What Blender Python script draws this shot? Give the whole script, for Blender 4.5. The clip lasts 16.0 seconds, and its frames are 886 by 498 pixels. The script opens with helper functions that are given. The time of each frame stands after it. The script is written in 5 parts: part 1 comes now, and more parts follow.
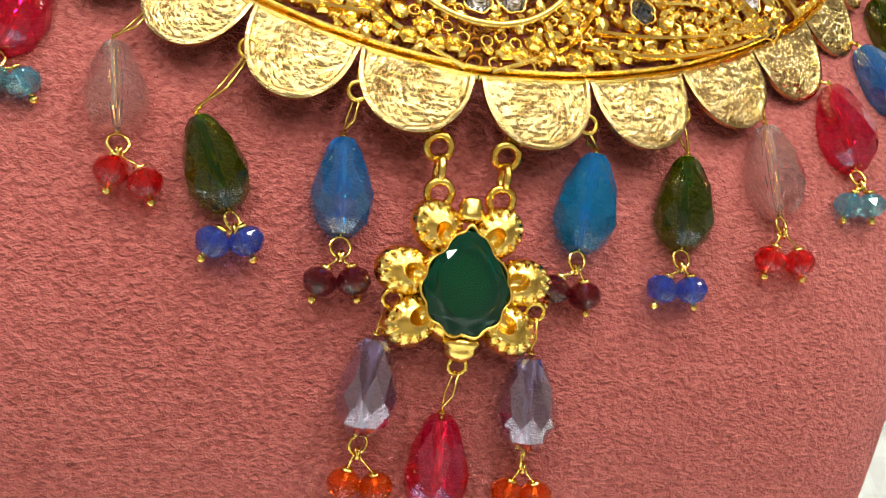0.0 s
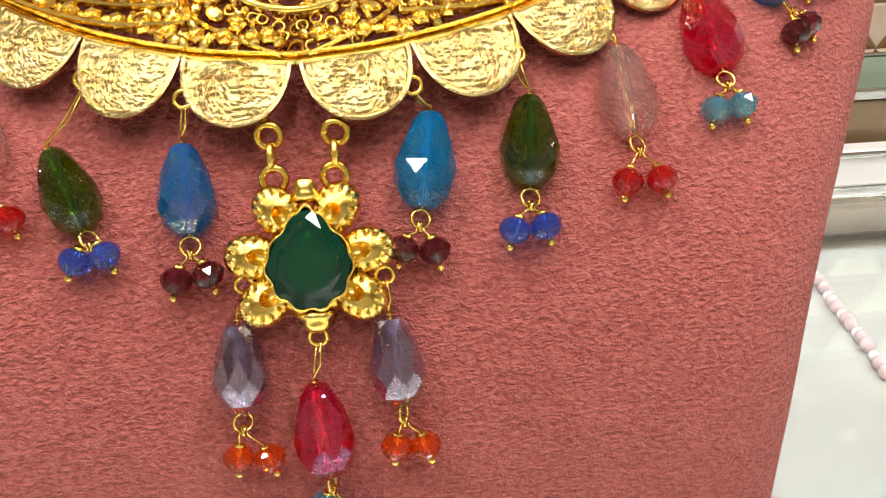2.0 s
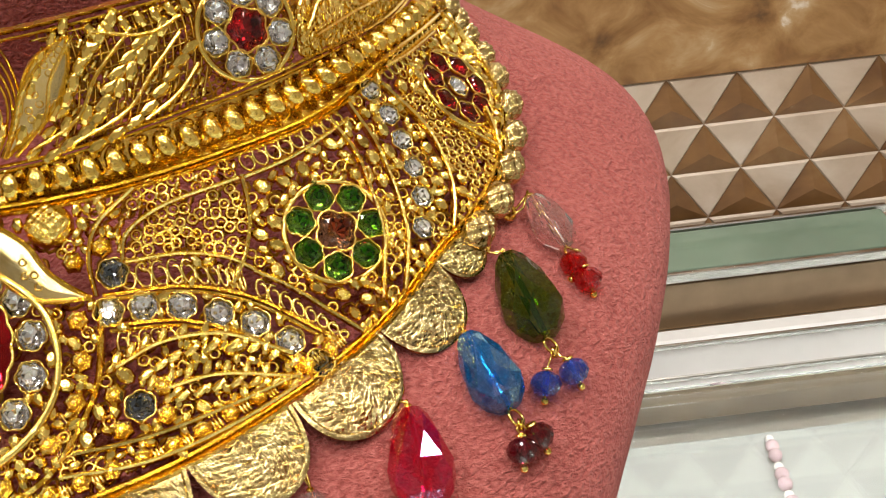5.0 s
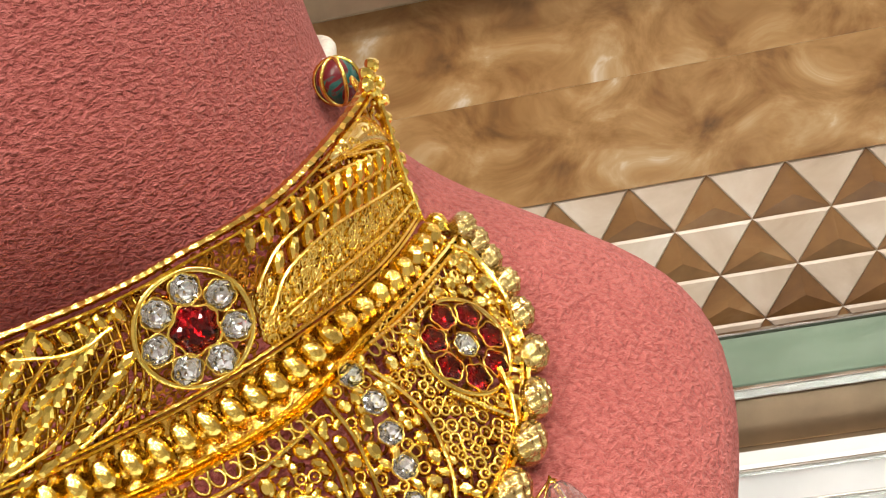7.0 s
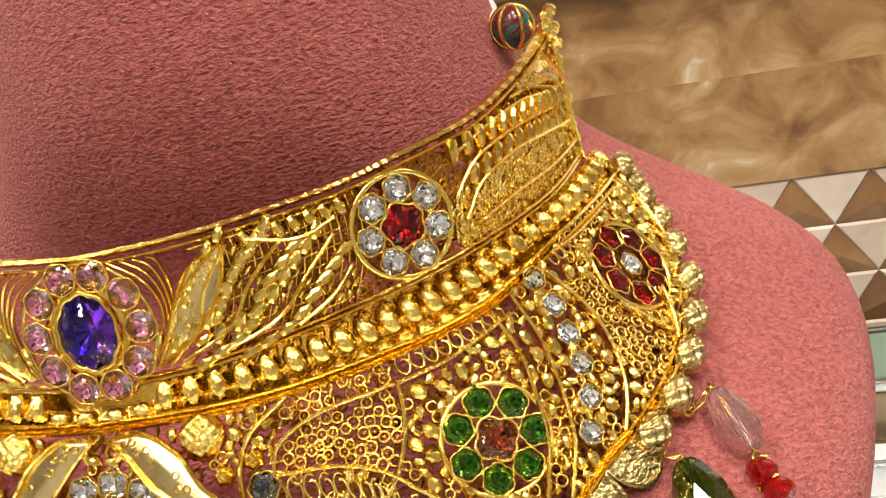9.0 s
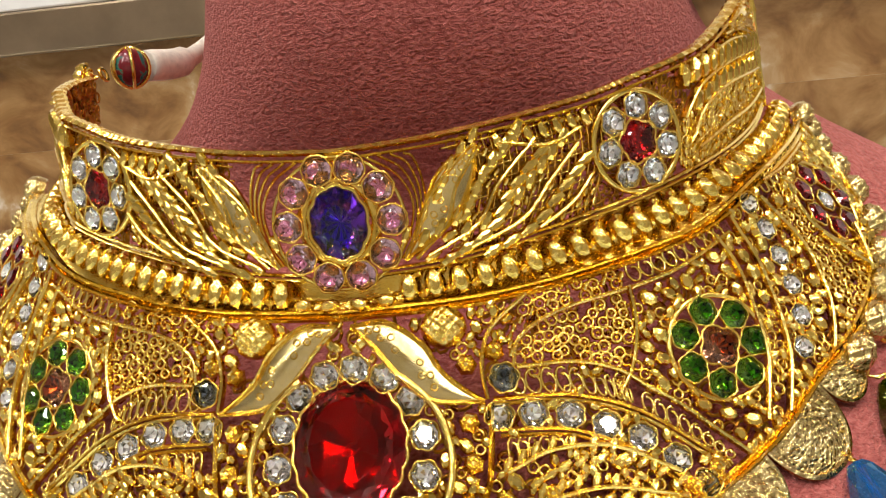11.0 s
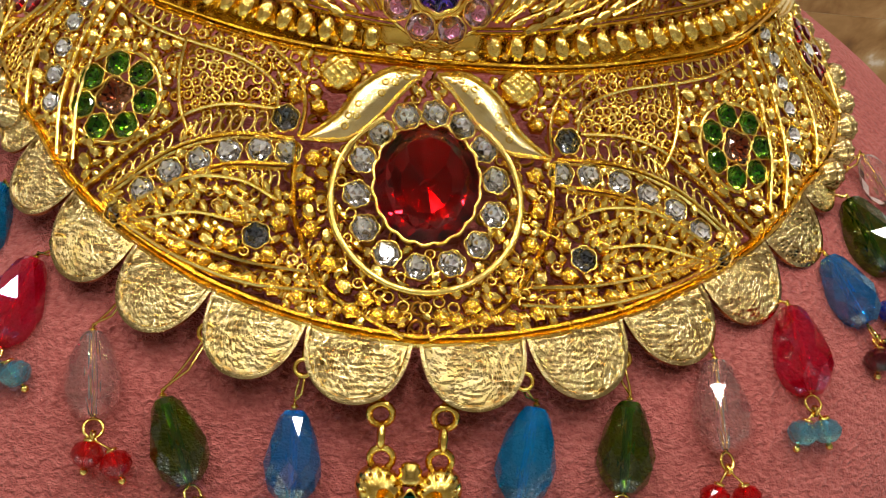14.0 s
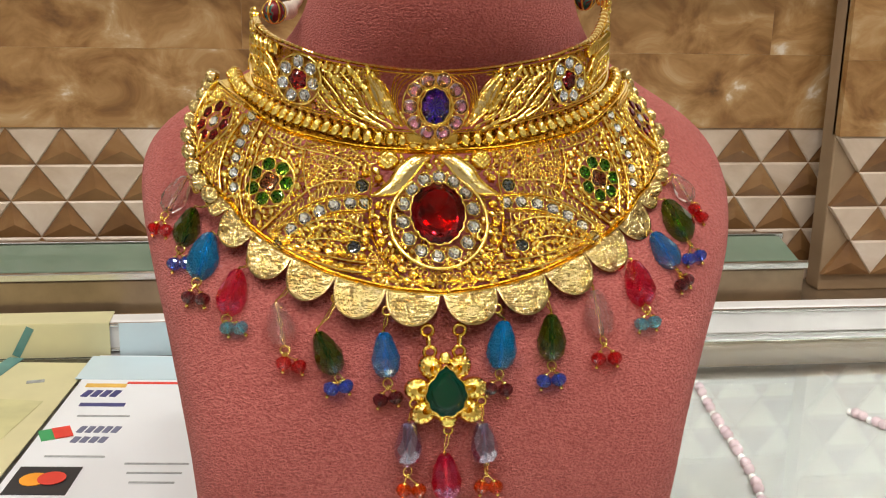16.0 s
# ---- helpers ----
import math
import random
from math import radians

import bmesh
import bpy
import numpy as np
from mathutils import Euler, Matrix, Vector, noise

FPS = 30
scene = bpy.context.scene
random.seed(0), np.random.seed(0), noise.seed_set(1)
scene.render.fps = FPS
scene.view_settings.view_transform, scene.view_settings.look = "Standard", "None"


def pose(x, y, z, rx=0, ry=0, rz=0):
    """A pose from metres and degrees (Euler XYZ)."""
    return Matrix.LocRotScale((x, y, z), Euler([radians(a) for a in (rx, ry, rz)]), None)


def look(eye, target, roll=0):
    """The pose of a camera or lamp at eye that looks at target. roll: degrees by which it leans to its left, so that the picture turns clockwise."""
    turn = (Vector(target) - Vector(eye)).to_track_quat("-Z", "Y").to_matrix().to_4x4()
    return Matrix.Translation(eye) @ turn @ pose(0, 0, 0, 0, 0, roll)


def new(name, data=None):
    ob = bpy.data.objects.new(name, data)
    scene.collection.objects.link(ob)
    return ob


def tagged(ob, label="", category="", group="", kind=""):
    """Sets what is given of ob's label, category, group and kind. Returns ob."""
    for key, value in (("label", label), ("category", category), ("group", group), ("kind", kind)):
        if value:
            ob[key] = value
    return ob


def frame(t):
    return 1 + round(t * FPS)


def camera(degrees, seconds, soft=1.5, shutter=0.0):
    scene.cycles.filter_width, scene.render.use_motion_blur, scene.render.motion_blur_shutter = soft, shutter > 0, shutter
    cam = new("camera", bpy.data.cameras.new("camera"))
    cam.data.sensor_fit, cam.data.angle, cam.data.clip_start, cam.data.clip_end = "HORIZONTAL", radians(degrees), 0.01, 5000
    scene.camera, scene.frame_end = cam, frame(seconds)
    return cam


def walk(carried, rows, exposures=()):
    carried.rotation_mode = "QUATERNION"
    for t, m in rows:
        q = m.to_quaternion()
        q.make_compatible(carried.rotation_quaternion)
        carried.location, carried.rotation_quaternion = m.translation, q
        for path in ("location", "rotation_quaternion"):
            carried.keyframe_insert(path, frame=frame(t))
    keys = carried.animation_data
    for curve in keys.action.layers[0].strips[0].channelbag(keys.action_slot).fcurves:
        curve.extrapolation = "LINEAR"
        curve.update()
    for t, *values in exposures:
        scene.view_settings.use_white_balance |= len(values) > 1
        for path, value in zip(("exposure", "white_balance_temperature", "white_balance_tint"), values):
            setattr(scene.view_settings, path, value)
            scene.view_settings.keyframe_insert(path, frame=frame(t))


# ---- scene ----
cam = camera(45.0, 16.0, soft=1.1)
PATH = [
    (0, (-0.04905, 0.01810, 0.31200), (0.18670, 0.94733, 0.02749), 10.63),
    (0.5, (-0.03730, 0.01484, 0.30924), (0.15153, 0.94590, -0.00298), 7.25),
    (1, (-0.02248, 0.00986, 0.31261), (0.11500, 0.93793, -0.03351), 3.77),
    (1.5, (-0.00645, 0.00452, 0.31908), (0.08435, 0.93076, -0.04676), 0.42),
    (2, (0.01530, 0.00258, 0.32331), (0.06685, 0.93919, -0.02324), -2.76),
    (2.5, (0.03812, 0.00486, 0.32931), (0.06659, 0.95247, 0.01116), -4.97),
    (3, (0.05953, 0.01135, 0.34323), (0.05927, 0.95941, 0.02515), -6.66),
    (3.5, (0.07448, 0.01776, 0.35133), (0.04816, 0.97199, 0.05340), -7.93),
    (4, (0.08390, 0.02612, 0.35806), (0.07491, 0.98425, 0.07187), -7.70),
    (4.5, (0.09039, 0.03042, 0.36905), (0.08745, 0.98773, 0.08000), -7.30),
    (5, (0.09541, 0.04078, 0.37981), (0.08965, 1.00083, 0.10005), -6.89),
    (5.2, (0.09956, 0.04612, 0.38407), (0.08497, 1.00697, 0.10737), -6.96),
    (7.3, (0.13431, 0.09301, 0.41721), (-0.01900, 1.05165, 0.17742), -11.72),
    (7.5, (0.13590, 0.09223, 0.41748), (-0.02254, 1.04910, 0.17397), -11.42),
    (8, (0.13293, 0.08076, 0.41172), (-0.04407, 1.03666, 0.17738), -11.43),
    (8.5, (0.11822, 0.06849, 0.40779), (-0.05383, 1.02872, 0.18788), -10.70),
    (9, (0.10332, 0.06341, 0.40419), (-0.07296, 1.02466, 0.19223), -9.57),
    (9.5, (0.09494, 0.05860, 0.40197), (-0.08602, 1.01970, 0.19333), -8.69),
    (10, (0.08477, 0.05151, 0.39968), (-0.10065, 1.01299, 0.19678), -8.13),
    (10.2, (0.08039, 0.04812, 0.39746), (-0.10887, 1.01008, 0.20042), -7.94),
    (12.3, (-0.00273, 0.03784, 0.37889), (-0.00515, 1.01643, 0.17305), 1.45),
    (12.5, (-0.00837, 0.03710, 0.37495), (0.01061, 1.01504, 0.16693), 2.54),
    (13, (-0.01443, 0.02942, 0.36780), (0.04382, 1.00251, 0.14489), 4.75),
    (13.5, (-0.01595, 0.01688, 0.36103), (0.06334, 0.98287, 0.11491), 5.98),
    (14, (-0.01604, 0.01119, 0.36495), (0.07790, 0.96723, 0.08717), 5.80),
    (14.5, (-0.02097, -0.02097, 0.38694), (0.08810, 0.93184, 0.10365), 4.56),
    (15, (-0.03205, -0.08056, 0.41097), (0.09164, 0.86652, 0.11476), 3.24),
    (15.5, (-0.04569, -0.14565, 0.42102), (0.08677, 0.80558, 0.14242), 2.09),
    (16, (-0.05475, -0.19101, 0.41461), (0.07649, 0.76570, 0.15486), 1.25),
]
import collections
import itertools

walk(cam, [(t, look(eye, target, roll)) for t, eye, target, roll in PATH],
     exposures=[(0.0, 0.12), (1.5, 0.26), (3.0, -0.1), (4.5, -0.18), (5.2, -0.08), (7.5, 0.36), (9.0, 0.26), (10.0, 0.07), (12.5, -0.24), (13.0, -0.36), (14.0, -0.42), (16.0, -0.22)])

# ---- world, lamps, exposure ----
world = bpy.data.worlds.new("world")
scene.world = world
world.use_nodes = True
world.node_tree.nodes["Background"].inputs[0].default_value = (1.0, 0.93, 0.85, 1)
world.node_tree.nodes["Background"].inputs[1].default_value = 0.25
scene.view_settings.exposure = 0.0

CEILING = 1.75
# the last three, nearest the front wall, are added to brighten velvet and gold
LAMPS = [(-0.75, -0.45), (0.0, -0.55), (0.75, -0.45), (-0.40, 0.05), (0.45, 0.05), (-1.15, 0.3), (1.15, 0.3), (-1.0, -1.15), (-0.1, -1.25), (0.9, -1.15)]
LAMP_WATTS = 5.2


# ---- materials ----
def mat_nodes(name):
    m = bpy.data.materials.new(name)
    m.use_nodes = True
    nt = m.node_tree
    return m, nt, nt.nodes["Principled BSDF"]


def node(nt, kind, **values):
    n = nt.nodes.new(kind)
    for k, v in values.items():
        if k in n.inputs:
            n.inputs[k].default_value = v
    return n


def coords(nt, scale=(1, 1, 1)):
    tc = nt.nodes.new("ShaderNodeTexCoord")
    mp = nt.nodes.new("ShaderNodeMapping")
    mp.inputs["Scale"].default_value = scale
    nt.links.new(tc.outputs["Object"], mp.inputs["Vector"])
    return mp.outputs["Vector"]


def noise_tex(nt, vec, scale, detail=3.0, rough=0.55, distort=0.0):
    n = node(nt, "ShaderNodeTexNoise", Scale=scale, Detail=detail, Roughness=rough, Distortion=distort)
    nt.links.new(vec, n.inputs["Vector"])
    return n


def ramp(nt, fac, stops):
    r = nt.nodes.new("ShaderNodeValToRGB")
    el = r.color_ramp.elements
    while len(el) < len(stops):
        el.new(0.5)
    for e, (p, c) in zip(el, stops):
        e.position, e.color = p, (*c, 1)
    nt.links.new(fac, r.inputs["Fac"])
    return r.outputs["Color"]


def bump(nt, bs, height, strength, dist):
    b = node(nt, "ShaderNodeBump", Strength=strength, Distance=dist)
    nt.links.new(height, b.inputs["Height"])
    nt.links.new(b.outputs["Normal"], bs.inputs["Normal"])


def gold_material(name, colour, dark, rough, scale, strength, dist):
    m, nt, bs = mat_nodes(name)
    v = coords(nt)
    n = noise_tex(nt, v, scale, 4.0)
    n2 = noise_tex(nt, v, scale * 0.18, 2.0)
    nt.links.new(ramp(nt, n2.outputs["Fac"], [(0.3, dark), (0.7, colour)]), bs.inputs["Base Color"])
    bs.inputs["Metallic"].default_value = 1.0
    r = nt.nodes.new("ShaderNodeMapRange")
    r.inputs["To Min"].default_value, r.inputs["To Max"].default_value = rough * 0.6, rough * 1.6
    nt.links.new(n2.outputs["Fac"], r.inputs["Value"])
    nt.links.new(r.outputs["Result"], bs.inputs["Roughness"])
    bump(nt, bs, n.outputs["Fac"], strength, dist)
    return m


GOLD = gold_material("gold", (0.96, 0.70, 0.17), (0.90, 0.56, 0.08), 0.11, 1400.0, 0.4, 0.0003)
GOLD_BRIGHT = gold_material("bright_cut_gold", (0.97, 0.755, 0.23), (0.92, 0.63, 0.12), 0.10, 2200.0, 0.35, 0.0002)
GOLD_HAMMERED = gold_material("hammered_gold", (0.70, 0.565, 0.27), (0.56, 0.40, 0.14), 0.10, 1300.0, 0.5, 0.0006)
# darker gold for the added back scrolls, with the openwork's shade in its colour
GOLD_SHADED = gold_material("shaded_gold", (0.62, 0.31, 0.04), (0.48, 0.19, 0.022), 0.26, 1400.0, 0.4, 0.0003)
GOLD_SATIN = gold_material("satin_gold", (0.97, 0.81, 0.42), (0.94, 0.74, 0.30), 0.16, 2600.0, 0.25, 0.0002)


def gem_material(name, colour, rough=0.0, ior=1.55, film=0.0, coat=0.0, clear=1.0, metal=0.0):
    m, nt, bs = mat_nodes(name)
    bs.inputs["Base Color"].default_value = (*colour, 1)
    bs.inputs["Roughness"].default_value = rough
    bs.inputs["IOR"].default_value = ior
    bs.inputs["Transmission Weight"].default_value = clear
    bs.inputs["Metallic"].default_value = metal
    bs.inputs["Coat Weight"].default_value = coat
    bs.inputs["Coat Roughness"].default_value = 0.02
    bs.inputs["Coat IOR"].default_value = 1.9
    if film:
        bs.inputs["Thin Film Thickness"].default_value = film
        bs.inputs["Thin Film IOR"].default_value = 1.8
    return m


def foil_material(name, colour, rough=0.12, metal=1.0):
    m, nt, bs = mat_nodes(name)
    bs.inputs["Base Color"].default_value = (*colour, 1)
    bs.inputs["Metallic"].default_value = metal
    bs.inputs["Roughness"].default_value = rough
    return m


GEMS = {
    "ruby": (gem_material("ruby_glass", (0.72, 0.006, 0.012)), foil_material("ruby_foil", (0.75, 0.02, 0.03))),
    "red": (gem_material("red_glass", (0.55, 0.006, 0.012)), foil_material("red_foil", (0.62, 0.02, 0.03))),
    "amethyst": (gem_material("amethyst_glass", (0.17, 0.03, 0.60)), foil_material("amethyst_foil", (0.22, 0.04, 0.62))),
    "emerald": (gem_material("emerald_glass", (0.002, 0.10, 0.05), clear=0.75), foil_material("emerald_foil", (0.006, 0.10, 0.04), 0.3)),
    "green": (gem_material("peridot_glass", (0.20, 0.50, 0.02)), foil_material("peridot_foil", (0.20, 0.42, 0.03))),
    "brown": (gem_material("smoky_glass", (0.62, 0.27, 0.14)), foil_material("smoky_foil", (0.50, 0.24, 0.12))),
    "pink": (gem_material("pink_glass", (0.93, 0.62, 0.78)), foil_material("pink_foil", (0.90, 0.66, 0.76), 0.2)),
    "clear": (gem_material("clear_glass", (0.97, 0.97, 0.98), ior=1.55), foil_material("silver_foil", (0.97, 0.965, 0.96), 0.18)),
    "dark": (gem_material("grey_glass", (0.42, 0.45, 0.50)), foil_material("grey_foil", (0.36, 0.38, 0.42))),
}
# the back facets of a stone alternate between mirror foil and a brighter, frosted foil, added to imitate sparkle
FROSTED = {k: foil_material(k + "_frosted_foil", tuple(f.node_tree.nodes["Principled BSDF"].inputs["Base Color"].default_value)[:3], 0.3, 0.35) for k, (g, f) in GEMS.items()}
BEADS = {
    "blue": gem_material("blue_bead_glass", (0.004, 0.44, 1.0), coat=0.05, clear=0.87),
    "blue_ab": gem_material("iridescent_blue_glass", (0.008, 0.34, 1.0), film=420.0, coat=0.25, clear=0.87),
    "green": gem_material("olive_bead_glass", (0.085, 0.26, 0.002), coat=0.1, clear=0.97),
    "rose": gem_material("rose_clear_glass", (1.0, 0.84, 0.80), clear=0.945),
    "red": gem_material("red_bead_glass", (0.92, 0.002, 0.05), film=330.0, coat=0.1, clear=0.91),
    "mauve": gem_material("mauve_bead_glass", (0.46, 0.33, 0.58), film=480.0, coat=1.0, clear=0.95, metal=0.25),
    "garnet": gem_material("garnet_bead_glass", (0.28, 0.02, 0.035), coat=0.1, clear=0.90),
    "sapphire": gem_material("sapphire_bead_glass", (0.09, 0.18, 0.88), coat=0.1, clear=0.88),
    "scarlet": gem_material("scarlet_bead_glass", (0.88, 0.008, 0.012), coat=0.1, clear=0.88),
    "aqua": gem_material("aqua_bead_glass", (0.22, 0.64, 0.86), film=400.0, coat=0.25, clear=0.88),
    "orange": gem_material("orange_bead_glass", (1.0, 0.13, 0.01), coat=0.1, clear=0.88),
}


def velvet_material():
    m, nt, bs = mat_nodes("rose_velvet")
    v = coords(nt, (1, 1, 1))
    vs = coords(nt, (0.8, 0.8, 1.25))
    pile = noise_tex(nt, vs, 900.0, 2.0, 0.6, 0.3)
    fine = noise_tex(nt, v, 2600.0, 2.0)
    broad = noise_tex(nt, v, 16.0, 3.0)
    mix = node(nt, "ShaderNodeMix")
    mix.inputs["Factor"].default_value = 0.8
    nt.links.new(broad.outputs["Fac"], mix.inputs[2])
    nt.links.new(pile.outputs["Fac"], mix.inputs[3])
    # hollows of the pile are coloured darker, for the shade between its clumps
    nt.links.new(ramp(nt, mix.outputs[0], [(0.36, (0.325, 0.076, 0.065)), (0.48, (0.42, 0.109, 0.092)), (0.61, (0.50, 0.146, 0.126))]), bs.inputs["Base Color"])
    bs.inputs["Roughness"].default_value = 0.85
    bs.inputs["Specular IOR Level"].default_value = 0.15
    bs.inputs["Sheen Weight"].default_value = 0.22
    bs.inputs["Sheen Roughness"].default_value = 0.45
    bs.inputs["Sheen Tint"].default_value = (1.0, 0.62, 0.58, 1)
    add = nt.nodes.new("ShaderNodeMath")
    add.operation = "MULTIPLY_ADD"
    add.inputs[1].default_value = 0.25
    nt.links.new(fine.outputs["Fac"], add.inputs[0])
    nt.links.new(pile.outputs["Fac"], add.inputs[2])
    bump(nt, bs, add.outputs[0], 0.85, 0.0021)
    return m


VELVET = velvet_material()


def stone_material(name, stops, scale, stretch, rough=0.35):
    m, nt, bs = mat_nodes(name)
    v = coords(nt, stretch)
    info = nt.nodes.new("ShaderNodeObjectInfo")
    shift = nt.nodes.new("ShaderNodeVectorMath")
    shift.operation = "MULTIPLY_ADD"
    shift.inputs[1].default_value = (1, 1, 1)
    wide = nt.nodes.new("ShaderNodeVectorMath")
    wide.operation = "SCALE"
    wide.inputs["Scale"].default_value = 7.0
    comb = nt.nodes.new("ShaderNodeCombineXYZ")
    for k in ("X", "Y", "Z"):
        nt.links.new(info.outputs["Random"], comb.inputs[k])
    nt.links.new(comb.outputs[0], wide.inputs[0])
    nt.links.new(v, shift.inputs[0])
    nt.links.new(wide.outputs[0], shift.inputs[2])
    n = noise_tex(nt, shift.outputs[0], scale, 5.0, 0.6, 0.7)
    nt.links.new(ramp(nt, n.outputs["Fac"], stops), bs.inputs["Base Color"])
    bs.inputs["Roughness"].default_value = rough
    bump(nt, bs, n.outputs["Fac"], 0.2, 0.002)
    return m


TRAVERTINE = stone_material("brown_travertine", [(0.28, (0.11, 0.052, 0.018)), (0.42, (0.24, 0.118, 0.038)), (0.55, (0.36, 0.20, 0.075)), (0.64, (0.44, 0.29, 0.145)), (0.72, (0.64, 0.56, 0.46))], 22.0, (1.0, 1.0, 1.35))
GROUT = stone_material("cream_grout", [(0.3, (0.27, 0.18, 0.10)), (0.7, (0.36, 0.25, 0.15))], 9.0, (1, 1, 1.5), 0.7)
TILE_BROWN = stone_material("brown_mosaic_stone", [(0.3, (0.13, 0.058, 0.020)), (0.55, (0.235, 0.118, 0.042)), (0.75, (0.33, 0.19, 0.085))], 14.0, (1, 1, 1.5))
TILE_CREAM = stone_material("cream_mosaic_stone", [(0.3, (0.42, 0.31, 0.215)), (0.55, (0.56, 0.45, 0.345)), (0.75, (0.66, 0.57, 0.48))], 14.0, (1, 1, 1.5))


def plain_material(name, colour, rough=0.5, metal=0.0, spread=0.12, scale=30.0, transmission=0.0):
    m, nt, bs = mat_nodes(name)
    n = noise_tex(nt, coords(nt), scale, 4.0)
    lo = tuple(c * (1 - spread) for c in colour)
    hi = tuple(min(1.0, c * (1 + spread)) for c in colour)
    nt.links.new(ramp(nt, n.outputs["Fac"], [(0.3, lo), (0.7, hi)]), bs.inputs["Base Color"])
    bs.inputs["Roughness"].default_value = rough
    bs.inputs["Metallic"].default_value = metal
    bs.inputs["Transmission Weight"].default_value = transmission
    bump(nt, bs, n.outputs["Fac"], 0.05, 0.001)
    return m


PLASTER = plain_material("beige_plaster", (0.52, 0.48, 0.43), 0.8, scale=6.0)
# kept pale so that the unseen front wall throws fill light back
FRONT_BOUNCE = plain_material("front_wall_bounce", (0.70, 0.67, 0.62), 0.8, scale=6.0)
CEILING_PAINT = plain_material("ceiling_paint", (0.62, 0.60, 0.57), 0.8, scale=6.0)
FLOOR_STONE = plain_material("beige_floor_stone", (0.20, 0.165, 0.13), 0.3, scale=5.0)
CHROME = plain_material("brushed_steel", (0.70, 0.69, 0.66), 0.22, 1.0, 0.06, 60.0)
BRONZE = plain_material("brown_anodised_metal", (0.30, 0.22, 0.14), 0.3, 0.7, 0.15, 40.0)
RAIL_PAINT = plain_material("pale_lacquer", (0.80, 0.79, 0.77), 0.25, 0.0, 0.1, 12.0)
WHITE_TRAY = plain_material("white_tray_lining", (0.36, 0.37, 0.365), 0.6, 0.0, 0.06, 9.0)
GREEN_GLASS = plain_material("green_tinted_glass", (0.16, 0.22, 0.16), 0.06, 0.0, 0.2, 9.0)
PAPER_WHITE = plain_material("white_card", (0.82, 0.85, 0.88), 0.35, 0.0, 0.03, 9.0)
PAPER_YELLOW = plain_material("pale_yellow_paper", (0.66, 0.62, 0.36), 0.4, 0.0, 0.10, 12.0)
PAPER_BLUE = plain_material("pale_blue_paper", (0.60, 0.74, 0.80), 0.4, 0.0, 0.05, 12.0)
PAPER_PEACH = plain_material("peach_print", (0.66, 0.50, 0.33), 0.4, 0.0, 0.08, 40.0)
PAPER_OLIVE = plain_material("soft_olive_print", (0.56, 0.54, 0.28), 0.4, 0.0, 0.12, 40.0)
INK_TEAL = plain_material("teal_ink", (0.10, 0.24, 0.22), 0.5, 0.0, 0.2, 60.0)
INK_NAVY = plain_material("navy_ink", (0.06, 0.06, 0.20), 0.5)
INK_GREY = plain_material("grey_ink", (0.36, 0.38, 0.38), 0.5, 0.0, 0.3, 300.0)
INK_SLATE = plain_material("slate_ink", (0.16, 0.17, 0.26), 0.5)
INK_GOLD = plain_material("ochre_ink", (0.80, 0.50, 0.10), 0.5)
INK_RED = plain_material("red_ink", (0.75, 0.06, 0.04), 0.5)
INK_ORANGE = plain_material("orange_ink", (0.90, 0.35, 0.03), 0.5)
INK_GREEN = plain_material("green_ink", (0.05, 0.35, 0.12), 0.5)
INK_BLACK = plain_material("black_ink", (0.03, 0.03, 0.035), 0.45)
PEARL = plain_material("pink_pearl", (0.50, 0.37, 0.41), 0.25, 0.0, 0.1, 80.0)
PEARL_WHITE = plain_material("ivory_pearl", (0.78, 0.74, 0.74), 0.2, 0.0, 0.06, 80.0)
CORD = plain_material("ivory_cord", (0.78, 0.72, 0.62), 0.7, 0.0, 0.15, 500.0)
MEENA = stone_material("teal_and_maroon_enamel", [(0.38, (0.012, 0.07, 0.065)), (0.46, (0.03, 0.13, 0.11)), (0.50, (0.16, 0.015, 0.02)), (0.7, (0.11, 0.01, 0.012))], 150.0, (1, 1, 1), 0.15)
COUNTER_GLASS = gem_material("counter_glass", (0.93, 0.97, 0.95), ior=1.45)


def glow_material(name, strength):
    m, nt, bs = mat_nodes(name)
    bs.inputs["Base Color"].default_value = (0.9, 0.9, 0.9, 1)
    bs.inputs["Emission Color"].default_value = (1.0, 0.95, 0.88, 1)
    bs.inputs["Emission Strength"].default_value = strength
    return m


LAMP_GLOW = glow_material("lamp_diffuser", 22.0)


